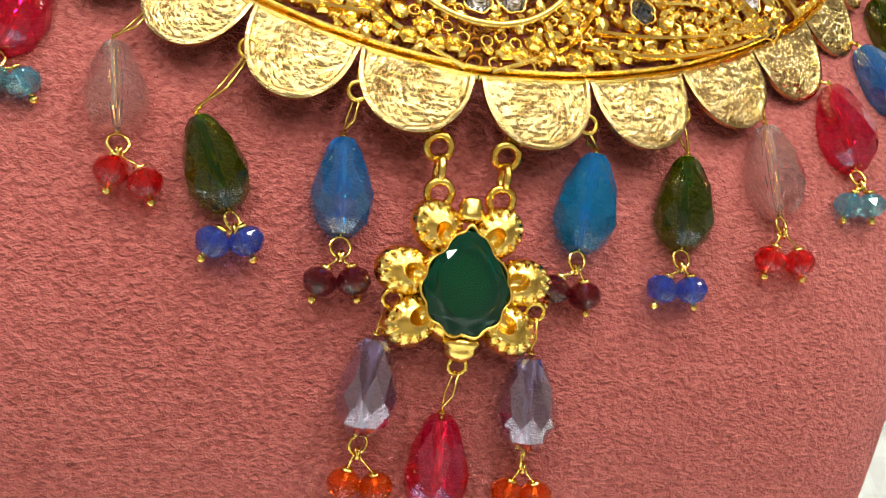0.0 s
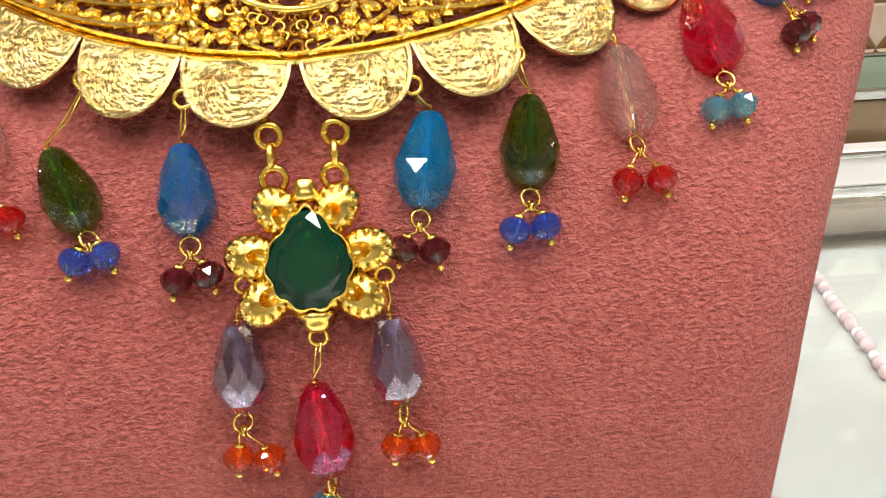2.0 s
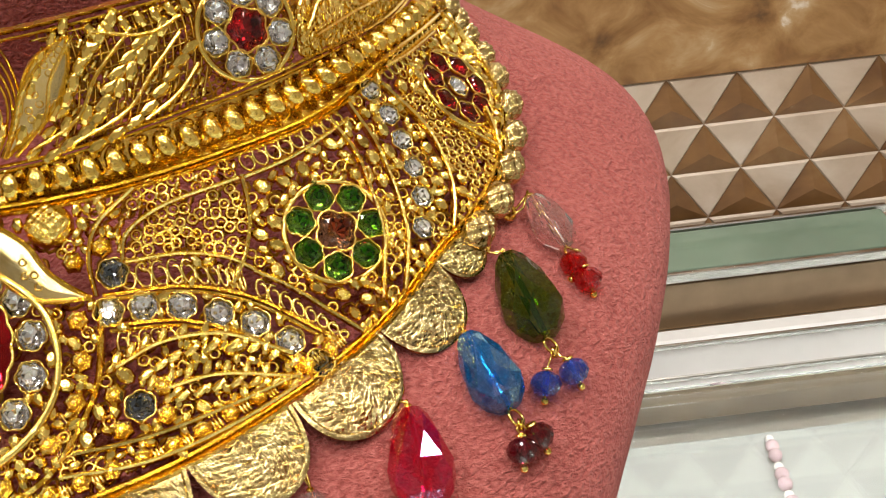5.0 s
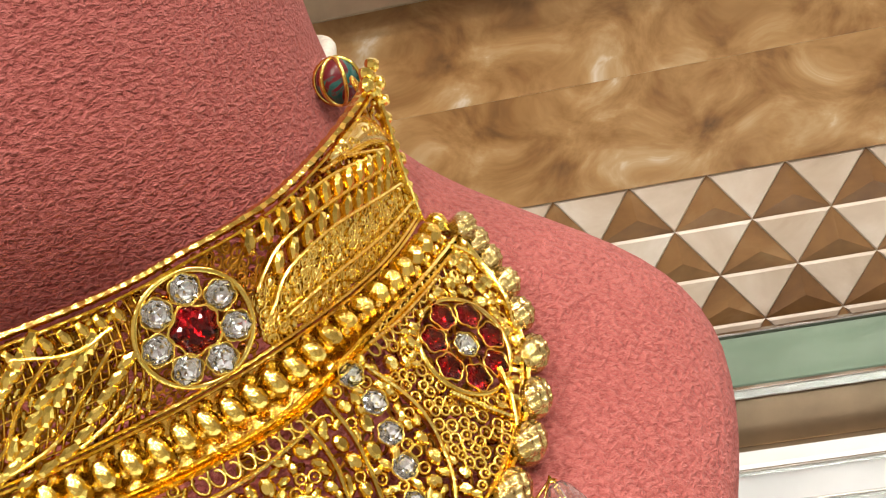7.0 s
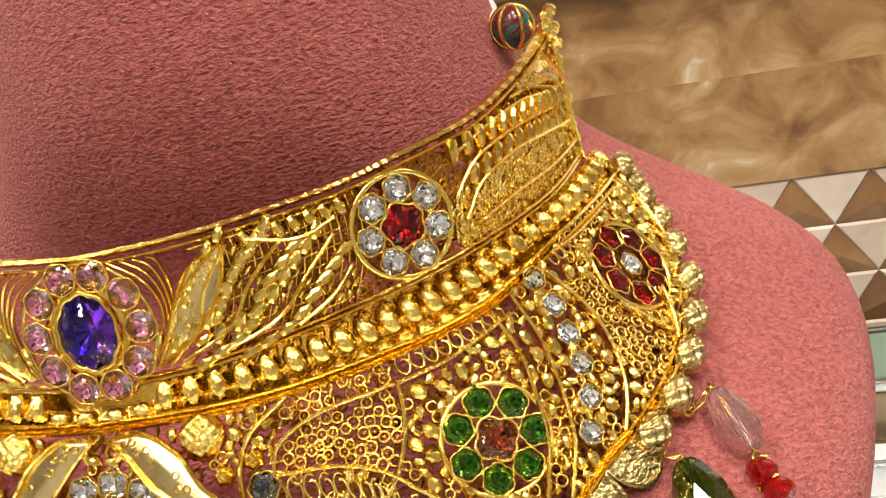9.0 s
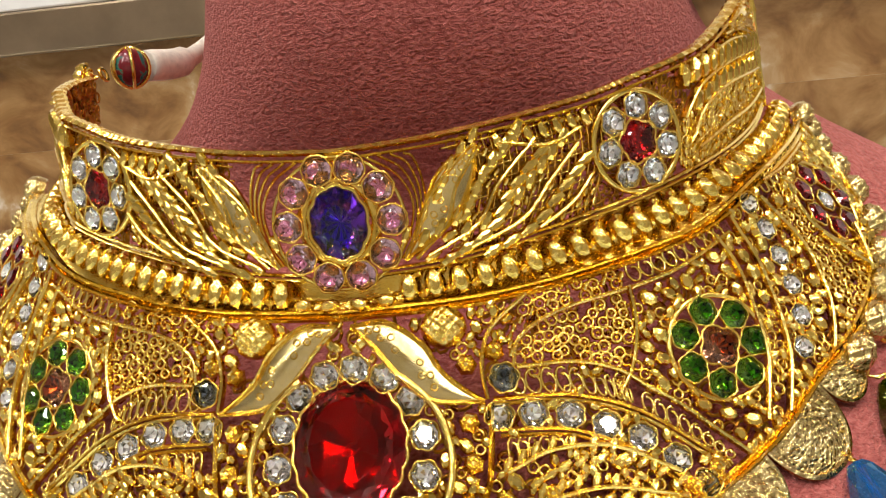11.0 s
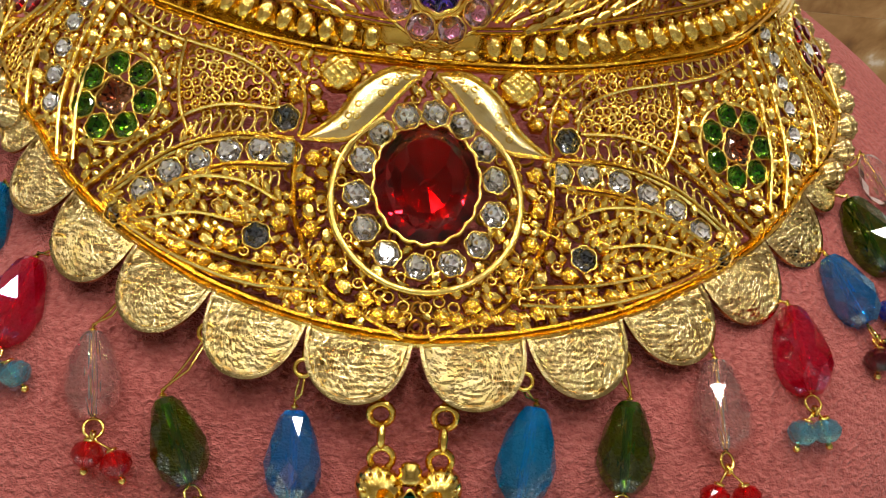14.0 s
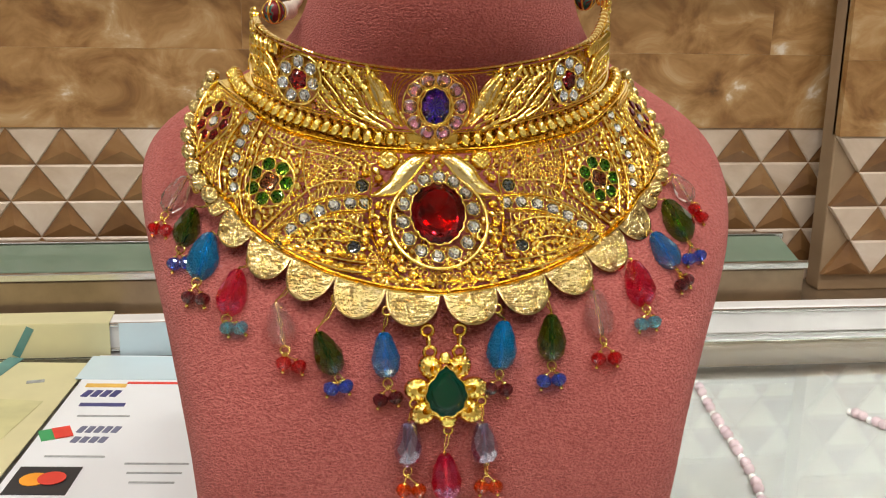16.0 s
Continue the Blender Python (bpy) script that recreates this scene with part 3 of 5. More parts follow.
# ---- stones in scalloped cups ----
def stone_meshes(name, r, lobes=0, tall=1.0, table=.58, n=10, crown=.34, drop=False):
    """A cup of gold and a cut stone with its foil, of radius r millimetres, with optional stretch in y."""
    def outline(a):
        deep = .26 if lobes in (4, 5) else .11 if drop else .05 if r > 7 else .13 if lobes == 6 else .07
        k = 1.0 + (deep * abs(math.cos(lobes * (a - math.pi / 2) / 2)) - deep / 2 if lobes else 0)
        x, y = math.cos(a) * r * k, math.sin(a) * r * k * tall
        if drop:
            pinch = 1 - .42 * max(0.0, math.sin(a)) ** 1.6
            x, y = x * pinch, y + .18 * r * max(0.0, math.sin(a)) ** 6
        return x / 1000, y / 1000
    N = max(24, lobes * 6)
    cup = Build()
    thin = .4 if r > 7 else 1.0
    def loop(scale, h):
        return [(outline(a)[0] * scale, outline(a)[1] * scale, h / 1000) for a in np.linspace(0, math.tau, N, endpoint=False)]
    cup.grid([loop(.72, -.5 * r ** .5), loop(1.02, -.25), loop(1 + .13 * thin, .15), loop(1 + .14 * thin, .62), loop(1 + .06 * thin, .78), loop(.99, .55), loop(.97, .1)], closed_u=True)
    gem = Build()
    if r > 7:
        lobes = 0
    k = n if not lobes else 8 if lobes == 6 else max(n, lobes * (4 if lobes < 6 else 2))
    A = np.linspace(0, math.tau, k, endpoint=False)
    edge = 1.04 if r > 7 else .99
    ring0 = [(outline(a)[0] * edge, outline(a)[1] * edge, .45 / 1000) for a in A]
    half = math.pi / k
    h1, h2 = .45 + crown * r * .55, .45 + crown * r
    ring1 = [(outline(a + half)[0] * (.5 + table * .5) * .97, outline(a + half)[1] * (.5 + table * .5) * .97, h1 / 1000) for a in A]
    ring2 = [(outline(a)[0] * table, outline(a)[1] * table, h2 / 1000) for a in A]
    low = [(outline(a)[0] * .99, outline(a)[1] * .99, .25 / 1000) for a in A]
    pav = [(outline(a + half)[0] * .5, outline(a + half)[1] * .5, (-.16 if r > 9 else -.26) * r / 1000) for a in A]
    tip = (0, 0, (-.27 if r > 9 else -.55) * r / 1000)
    b = len(gem.v)
    for ring in (ring2, ring1, ring0, low, pav):
        gem.v.extend(ring)
    gem.v.append(tip)
    gem.face(tuple(b + i for i in range(k)))
    for i in range(k):
        j = (i + 1) % k
        p2, p1, p0, pl, pp = b, b + k, b + 2 * k, b + 3 * k, b + 4 * k
        gem.face((p2 + i, p1 + i, p2 + j))
        gem.face((p2 + j, p1 + i, p1 + j))
        gem.face((p1 + i, p0 + i, p0 + j))
        gem.face((p1 + i, p0 + j, p1 + j))
        gem.face((p0 + i, pl + i, pl + j, p0 + j))
        gem.face((pl + i, pp + i, pl + j))
        gem.face((pl + j, pp + i, pp + j))
        gem.face((pp + i, b + 5 * k, pp + j))
    # the foil lies just under the pavilion
    f = len(gem.v)
    for ring in (low, pav):
        gem.v.extend((p[0] * 1.0, p[1] * 1.0, p[2] - .00016) for p in ring)
    gem.v.append((0, 0, tip[2] - .0002))
    for i in range(k):
        j = (i + 1) % k
        gem.face((f + i, f + k + i, f + j), False, 2)
        gem.face((f + j, f + k + i, f + k + j), False, 1 + i % 2)
        gem.face((f + k + i, f + 2 * k, f + k + j), False, 2 - i % 2)
    return cup.mesh(name + "_cup", GOLD), gem


STONE_CACHE = {}


def set_stone(kind, m, r, lobes=6, tall=1.0, label="", n=10, table=.58, crown=.34, drop=False):
    key = (kind, r, lobes, tall, n, drop)
    if key not in STONE_CACHE:
        cup, gem = stone_meshes(kind, r, lobes, tall, table, n, crown, drop)
        STONE_CACHE[key] = cup, gem.mesh(kind + "_stone", *GEMS[kind], GEMS[kind][1] if kind in ("ruby", "emerald", "red") else FROSTED[kind])
    cup, gem = STONE_CACHE[key]
    c = part("stone_cup", cup, None, NECKLACE, m=m)
    part("stone", gem, None, c, label, m=m)
    return c


def build_stones():
    set_stone("ruby", seat(.3, 315.3, 1.2), 11.0, 18, 1.2, "large oval red cut stone", 12, .70, .22)
    keep_clear(bib(.3, 315.3), 15)
    for a in np.linspace(0, 360, 14, endpoint=False):
        t = radians(a + 4)
        m = seat(.35 + 6.35 * math.sin(t), 314.3 + 15.6 * math.cos(t), 1.0, random.uniform(0, 60))
        set_stone("clear", m, 2.75, 6, 1, "clear rhinestone")
        keep_clear(m.translation, 3.6)
    for s in SIDES:
        for p, z in [(13.0, 318.9), (15.9, 318.8), (19.0, 317.7), (21.9, 315.2), (24.7, 312.2), (27.1, 307.7), (29, 302.7)]:
            m = seat(s * p, z, 1.0, random.uniform(0, 60))
            set_stone("clear", m, 2.65, 6, 1, "clear rhinestone")
            keep_clear(m.translation, 3.4)
        for p, z in [(48.3, 352.2), (49, 346), (48.5, 340.2), (47.7, 334.2), (46.2, 328.1), (44, 322.2)]:
            m = seat(s * p, z, 1.0, random.uniform(0, 60))
            set_stone("clear", m, 2.3, 6, 1, "clear rhinestone")
            keep_clear(m.translation, 2.9)
        for p, z in [(14.0, 325.9), (14.4, 301.7)]:
            m = seat(s * p, z, 1.3, random.uniform(0, 60))
            set_stone("dark", m, 2.7, 6, 1, "smoky grey stone")
            keep_clear(m.translation, 3.6)
        hub = seat(s * 35, 325.8, 1.0)
        set_stone("brown", hub @ Matrix.Rotation(.4, 4, "Z"), 3.9, 4, 1, "smoky brown flower-shaped stone")
        for k in range(7):
            m = hub @ Matrix.Rotation(k * math.tau / 7 + .2, 4, "Z") @ Matrix.Translation((0, .0076, 0))
            set_stone("green", m, 2.8, 6, 1, "green stone")
        keep_clear(hub.translation, 11)
        hub = seat(s * 64.8, 348, .8)
        set_stone("clear", hub, 2.5, 6, 1, "clear rhinestone")
        for k in range(7):
            m = hub @ Matrix.Rotation(k * math.tau / 7 + .1, 4, "Z") @ Matrix.Translation((0, .0072, 0))
            set_stone("red", m, 2.6, 5, 1, "dark red star-shaped stone")
        keep_clear(hub.translation, 11)
        hub = seat(s * 38.7, 368, .8, face="band")
        set_stone("red", hub @ Matrix.Rotation(.3, 4, "Z"), 4.0, 5, 1, "dark red star-shaped stone")
        for k in range(7):
            m = hub @ Matrix.Rotation(k * math.tau / 7, 4, "Z") @ Matrix.Translation((0, .0072, 0))
            set_stone("clear", m, 2.6, 6, 1, "clear rhinestone")
        keep_clear(hub.translation, 10.5)
    m = seat(.3, 358.8, .2, face="band")
    g = Build()
    g.lathe(m @ mm(1, 1.16, 1), [(8.9, -.5), (9.1, .1), (7.6, .7), (6.3, .8), (6.1, -.4)], 60, lobes=10, depth=.05, cap=False)
    part("flower_plate", g, GOLD, NECKLACE, "lobed gold plate under the violet stone")
    m = seat(.3, 358.8, 1.0, face="band")
    set_stone("amethyst", m, 5.6, 10, 1.28, "oval violet cut stone", 12, .55, .35)
    keep_clear(m.translation, 13)
    for k in range(10):
        t = (k + .5) * math.tau / 10
        m = seat(.3 + 6.3 * math.sin(t), 358.7 + 11.3 * math.cos(t), .9, k * 20, "band")
        set_stone("pink", m, 2.9, 7, 1, "pale pink stone")


build_stones()


# ---- plain leaves, hammered scallops, beads, scrolls ----
def leaf_plate(upper, lower, face, s, bulge, off, name, label):
    g = Build()
    n = 18
    U, L = smooth_curve(upper, n), smooth_curve(lower, n)
    rows = []
    for j in range(7):
        w = j / 6
        rows.append([face(s * ((1 - w) * a[0] + w * b[0]), (1 - w) * a[1] + w * b[1], off + bulge * math.sin(math.pi * w) * math.sin(math.pi * min(1, i / n * 1.02)) ** .5 + .08 * noise.noise(Vector((i * .6, j * .7, s)))) for i, (a, b) in enumerate(zip(U, L))])
    g.grid(rows)
    under = [[p - Vector((0, -.0004, 0)) for p in r] for r in rows]
    g.grid(under[::-1])
    ob = part(name, g, GOLD_SATIN, NECKLACE, label)
    e = Build()
    wire(e, upper, .45, off + .25, face, 24, s, milled=.1)
    wire(e, lower, .45, off + .25, face, 24, s, milled=.1)
    part("leaf_edge", e, GOLD_BRIGHT, ob)
    d = Build()
    for i in range(3, 14):
        if i in (8, 9):
            continue
        a, b = U[i], L[i]
        w = .36 + .2 * (i % 2)
        m = Matrix.Translation(face(s * ((1 - w) * a[0] + w * b[0]), (1 - w) * a[1] + w * b[1], off + bulge * .9)) @ seat(s * a[0], a[1], 0, 0, "bib").to_3x3().to_4x4()
        d.ring(m, .00065, .0002, 10, 4)
    part("engraving", d, GOLD, ob)
    return ob


def build_leaves():
    for s in SIDES:
        leaf_plate([(0.7, 337.9), (4.0, 338.4), (7.2, 333.8), (8.9, 327.6), (11.9, 321.6)], [(0.7, 337.7), (2.6, 333.7), (5.0, 327.2), (7.6, 322.4), (11.9, 321.5)], bib, s, 1.1, 2.2, "plain_leaf", "smooth satin gold leaf with punched dots")
        leaf_plate([(17.2, 371.8), (12.8, 367.5), (10.2, 359.5), (7.8, 350.6)], [(17.2, 371.6), (16.6, 365.5), (13.8, 357.5), (7.8, 350.4)], band, s, .7, 1.0, "collar_leaf", "smooth gold leaf blade on the collar")
        leaf_plate([(60, 389.8), (64, 393.6), (68.5, 395.8), (73, 390)], [(60, 389), (64.5, 389.8), (69, 390.4), (73, 389)], band, s, 1.5, .9, "collar_leaf", "smooth gold leaf on the collar's end")
    for s in SIDES:
        keep_clear(bib(s * 7.3, 330), 5.0)
        keep_clear(bib(s * 4, 335.5), 4.5)
        keep_clear(bib(s * 9.6, 324.5), 4.5)


build_leaves()

# node to node along the rim: start, end (degrees), drop (mm)
SCALLOPS = [(.25, 8.8, 14.5), (8.9, 17.4, 15.2), (17.5, 25.9, 15.3), (26.0, 34.9, 15.0), (35.0, 43.4, 13.6), (43.5, 49.5, 8.6)]


def build_scallops():
    for s in SIDES:
        for k, (a, b, drop) in enumerate(SCALLOPS):
            g = Build()
            za, zb = tab(a, RIM) - .6, tab(b, RIM) - .6
            mid = np.array([(a + b) / 2, (za + zb) / 2])
            half = np.array([(b - a) / 2, (zb - za) / 2])
            t3 = (bib(b, zb) - bib(a, za)).normalized()
            nrm = on_face(mid[0], mid[1], 0, BIB_A, BIB_B)[2]
            down3 = t3.cross(nrm)
            # the way down in degrees and millimetres
            ux = bib(mid[0] + .5, mid[1]) - bib(mid[0] - .5, mid[1])
            uz = bib(mid[0], mid[1] + .5) - bib(mid[0], mid[1] - .5)
            if down3.z > 0:
                down3 = -down3
            M = np.array([[ux.dot(ux), ux.dot(uz)], [ux.dot(uz), uz.dot(uz)]])
            dn = np.linalg.solve(M, np.array([down3.dot(ux), down3.dot(uz)])) * drop / 1000
            rows, back = [], []
            NR, NA = 30, 56
            for i in range(NR):
                r = 1 - i / (NR - 1) * .999
                row, brow = [], []
                for j in range(NA):
                    th = math.pi * j / (NA - 1)
                    q = mid + r * (-math.cos(th) * half + math.sin(th) ** .8 * dn)
                    seedv = Vector((q[0] * .9 + 50 * s, q[1] * .55, k * 7.0))
                    rough = .32 * noise.noise(Vector((q[0] * .42 + 50 * s, q[1] * 1.5, k * 7.0)) * 1.5) + .22 * noise.noise(Vector((q[0] * .8 + 9 * s, q[1] * 1.9, k * 3.0)) * 2.4) + random.uniform(-.07, .07) if i > 2 else 0
                    edge = .5 if i in (0, 1, 2) else 0.0
                    h = 1.2 + .55 * (1 - r * r) ** .5 * math.sin(th) ** .4 + rough + edge
                    row.append(bib(s * q[0], q[1], h))
                    brow.append(bib(s * q[0], q[1], h - .9))
                rows.append(row)
                back.append(brow)
            g.grid(rows, smooth=False)
            g.grid(back[::-1])
            g.grid([rows[0], back[0]])
            part("scallop", g, GOLD_HAMMERED, NECKLACE, "hammered half-round gold scallop" if k == 0 and s == 1 else "")


build_scallops()


def leaf_bead(g, m, L=1.5, W=.8, H=.9):
    g.lathe(m @ mm(W, L, H), [(.8, -.4), (1.0, .1), (.8, .55), (.4, .8)], 6, smooth=False)


LEAF = Build()
leaf_bead(LEAF, Matrix.Identity(4), 1, 1, 1)
LEAF_MESH = LEAF.mesh("gold_leaf", GOLD_BRIGHT)


def leaf_piece(m, L, W, H):
    part("gold_leaf", LEAF_MESH, None, NECKLACE, m=m @ Matrix.Diagonal((W, L, H, 1)))


def build_beads():
    g = Build()
    g.dome(Matrix.Translation((0, 0, -.0004)), 2.2, 2.65, 2.8, lambda r, a: .14 * math.cos(2 * a + 3 * r), 4, 10)
    long_bead = g.mesh("gold_bead", GOLD_BRIGHT)
    g = Build()
    g.dome(Matrix.Identity(4), 1.3, 1.2, 1.5, lambda r, a: .12 * math.cos(4 * a), 3, 8)
    low_bead = g.mesh("low_bead", GOLD_BRIGHT)
    for s in SIDES:
        g = Build()
        rows = [[], [], []]
        for p in np.linspace(0, 76, 60):
            a, b = band(s * p, tab(p, BEAD_ROW) + 3.2, -.4), bib(s * p, tab(p, BIB_TOP) + .4, .2)
            n = on_face(s * p, tab(p, BIB_TOP), 0, BIB_A, BIB_B)[2]
            for row, w in zip(rows, (0, .5, 1)):
                row.append(a + (b - a) * w - n * (.0034 if w == .5 else .0012))
        g.grid(rows)
        g.grid([[q + Vector((0, .0006, 0)) for q in r] for r in rows][::-1])
        part("bead_channel", g, GOLD, NECKLACE, "gold channel that holds the bead row")
        for p in np.arange(1.6, 76, 2.75):
            a, b = band(s * p, tab(p, BEAD_ROW) + 3.2, 0), bib(s * p, tab(p, BIB_TOP) + .4, .6)
            y = (a - b).normalized()
            n = on_face(s * p, tab(p, BIB_TOP), 0, BIB_A, BIB_B)[2]
            x = y.cross(n).normalized()
            n = x.cross(y)
            m = Matrix((x, y, n)).transposed().to_4x4()
            m.translation = (a + b) / 2 + n * .0006
            if p < 4.8:
                m = m @ Matrix.Translation((0, -.0021, 0)) @ Matrix.Diagonal((1.05, .5, .9, 1))
            for dy in (-.0022, .0021):
                part("low_bead", low_bead, None, NECKLACE, m=m @ Matrix.Translation((s * .0023, dy, -.0012)))
            part("gold_bead", long_bead, None, NECKLACE, m=m @ Matrix.Rotation(radians(s * -14), 4, "Z") @ Matrix.Diagonal((1, min(1.25, (a - b).length / .0066), 1, 1)))
    # the larger lumps between the surround wires
    g = Build()
    g.lathe(mm(2.1, 2.1, 2.2), [(.7, -.3), (1.0, .1), (.92, .5), (.64, .9), (.38, .66), (.2, .9)], 12, smooth=False, lobes=6, depth=.09)
    flower = g.mesh("gold_flower", GOLD_BRIGHT)
    spots = [(10.4, 318.2), (10.4, 311), (9.6, 304.2), (7.6, 298), (4.4, 292.6), (2.0, 290.4), (13, 298.4), (16.4, 299.6), (12.6, 304.5), (16.3, 304.7), (10.9, 329), (13.6, 331)]
    for s in SIDES:
        for p, z in spots:
            m = seat(s * p, z, .9, random.uniform(0, 60))
            part("gold_flower", flower, None, NECKLACE, m=m)
            keep_clear(m.translation, 2.2)
        for p in np.arange(3.2, 31, 2.25):
            m = seat(s * p, tab(p, RIM) + 3.1, .9, random.uniform(0, 60)) @ Matrix.Scale(.93, 4)
            part("gold_flower", flower, None, NECKLACE, m=m)
            keep_clear(m.translation, 2.0)
            for d in (.85, 1.12, 1.4):
                leaf_piece(seat(s * (p + d), tab(p + d, RIM) + 2.9, .7, s * 25), 1.6, .5, 1.1)
            keep_clear(bib(s * (p + 1.12), tab(p + 1.12, RIM) + 2.9), 1.3)
    g = Build()
    g.dome(Matrix.Identity(4), 4.7, 4.3, 3.7, lambda r, a: .26 * math.cos(4.4 * r * math.cos(a) * 3) * math.cos(4.4 * r * math.sin(a) * 3), 16, 48)
    basket = g.mesh("basket_bead", GOLD_BRIGHT)
    for s in SIDES:
        m = seat(s * 9.4, 336.6, .6)
        part("basket_bead", basket, None, NECKLACE, "woven-textured gold dome", m=m)
        keep_clear(m.translation, 5)
    # lumpy edging on the shoulders of the bib
    g = Build()
    g.dome(Matrix.Identity(4), 4.7, 3.5, 3.4, lambda r, a: .38 * math.cos(9 * r * math.sin(a)) * math.cos(10 * r * math.cos(a)), 10, 32, -2.8)
    lump = g.mesh("edge_bead", GOLD_HAMMERED)
    for s in SIDES:
        for i, (p, z) in enumerate([(50.5, 318.3), (55.8, 322.9), (62, 328.2), (68.2, 333.8), (74.6, 340), (79.5, 346.5), (82, 353), (81.5, 359.5), (79.5, 365), (77.5, 369.5)]):
            m = seat(s * p, z, 1.0 + .12 * i, s * 35) @ Matrix.Scale(1.12 - .03 * i, 4)
            part("edge_bead", lump, None, NECKLACE, m=m)


build_beads()


def coil(upper, lower, n, s, face=bib, off=1.1):
    """A row of little wire scrolls between two lines."""
    U, L = smooth_curve(upper, n), smooth_curve(lower, n)
    for i in range(n):
        c = (U[i] + U[i + 1] + L[i] + L[i + 1]) / 4
        h = .46 * abs((U[i] + U[i + 1])[1] - (L[i] + L[i + 1])[1]) / 2
        wdt = .52 * abs(U[i + 1][0] - U[i][0])
        pts = []
        for k in range(15):
            a = .9 + k * .52
            q = 1.0 if k < 9 else 1.0 - (k - 8) * .10
            pts.append(face(s * (c[0] + q * wdt * math.cos(a)), c[1] + q * h * math.sin(a), off))
        g = Build()
        g.tube(pts, .00034, 5)
        part("wire_scroll", g, GOLD_BRIGHT, NECKLACE)


def in_cluster(p, z):
    """The two panels that are packed with rings and grains."""
    return (16 < p < 27.5 and z > 326) or (53 < p < 62 and z < 349)


def build_filigree():
    strips = [
        ([(15.4, 327.2), (20.3, 327), (24, 324.4), (25.6, 321.6)], [(13.5, 322.3), (18.5, 321.6), (22, 319.6), (24, 318)], 11, bib),
        ([(26, 320.8), (28.6, 316.6), (31, 311.6), (33.4, 306.6)], [(25.2, 316.6), (27.4, 312.6), (29.6, 308.8), (31.2, 305.4)], 8, bib),
        ([(29, 344.6), (36, 347), (42.5, 349.6)], [(28.8, 340.4), (36, 343), (43, 347)], 9, bib),
        ([(52, 356.3), (60, 361.2), (70, 366)], [(52, 353), (59, 357), (68, 361.5)], 11, bib),
        ([(13.3, 315.4), (16, 315), (19, 314)], [(13.4, 310.2), (16, 311.8), (19.4, 312)], 6, bib),
    ]
    for s in SIDES:
        for up, lo, n, face in strips:
            coil(up, lo, n, s, face)
            for q in smooth_curve([((a[0] + b[0]) / 2, (a[1] + b[1]) / 2) for a, b in zip(up, lo)], 10):
                keep_clear(bib(s * q[0], q[1]), 1.9)
        # sprigs of leaves along stems
        for stem, n, face, L in (([(16.6, 303.6), (21, 304.3), (25.5, 301.8)], 6, "bib", 2.1), ([(14.2, 308.6), (17.5, 311.2), (22, 310.6), (26, 305.8)], 8, "bib", 2.1), ([(11.5, 352), (16.8, 357), (19.6, 364), (23.8, 371)], 8, "band", 2.7), ([(16.5, 352.5), (22, 356.6), (26, 363), (29.5, 368.5)], 7, "band", 2.7), ([(9.5, 353), (13.6, 360), (15.5, 366), (18.5, 371)], 6, "band", 2.2),
                                 ([(15.2, 330.5), (15.6, 334.2), (18, 337.8), (23, 340.8), (28, 342)], 10, "bib", 1.3)):
            for i, q in enumerate(smooth_curve(stem, n)):
                for w in ((-1, 1) if L > 1.4 else (0,)):
                    d = (1.9 if L < 2.2 else 2.6) * w
                    m = seat(s * (q[0] + d * .55), q[1] - d * .9, 1.5 if face == "bib" else .8, s * (-60 if w > 0 else -25), face)
                    leaf_piece(m, L, L * .5, 1.5)
                    keep_clear(m.translation, 1.5)
        # ribbed row on the collar's end
        for i, p in enumerate(np.arange(47.5, 71, 2.1)):
            z = tab(p, [(47.5, 379.5), (55, 383.0), (64, 385.8), (73, 387.2)]) - .4
            leaf_piece(seat(s * p, z + .6, .6, s * -8, "band"), 3.2, 1.45, 2.6)
        for p in np.arange(50, 71, 2.2):
            z = tab(p, [(49, 374), (56, 378.8), (64, 381), (74, 383)]) + .2
            leaf_piece(seat(s * p, z - .4, .5, s * -20, "band"), 2.9, 1.6, 2.0)
        for p in np.arange(20, 33, 1.9):
            leaf_piece(seat(s * p, tab(p, BAND_TOP) - 4.0, .6, s * 25, "band"), 2.2, 1.2, 1.7)
        # loops of wire by the surround
        for k in range(5):
            g = Build()
            a0 = -20 + k * 24
            base, tip = np.array([8.8, 295.2]), np.array([8.8 + 2.6 * math.cos(radians(a0 + 30)), 295.2 + 8.5 * math.sin(radians(a0 + 30))])
            side = np.array([-(tip - base)[1] / 2.2, (tip - base)[0] * 2.2]) * .16
            g.tube([bib(s * q[0], q[1], .6) for q in (base + (tip - base) * u + side * math.sin(2 * math.pi * u) * (1 if u < .5 else 1) for u in np.linspace(0, 1, 9))], .00024, 4)
            g.tube([bib(s * q[0], q[1], .6) for q in (base + (tip - base) * u - side * math.sin(math.pi * u) for u in np.linspace(0, 1, 9))], .00024, 4)
            part("wire_loop", g, GOLD_BRIGHT, NECKLACE)
    # rosettes, rings with grains and cut lumps that fill the remaining openwork
    random.seed(5)
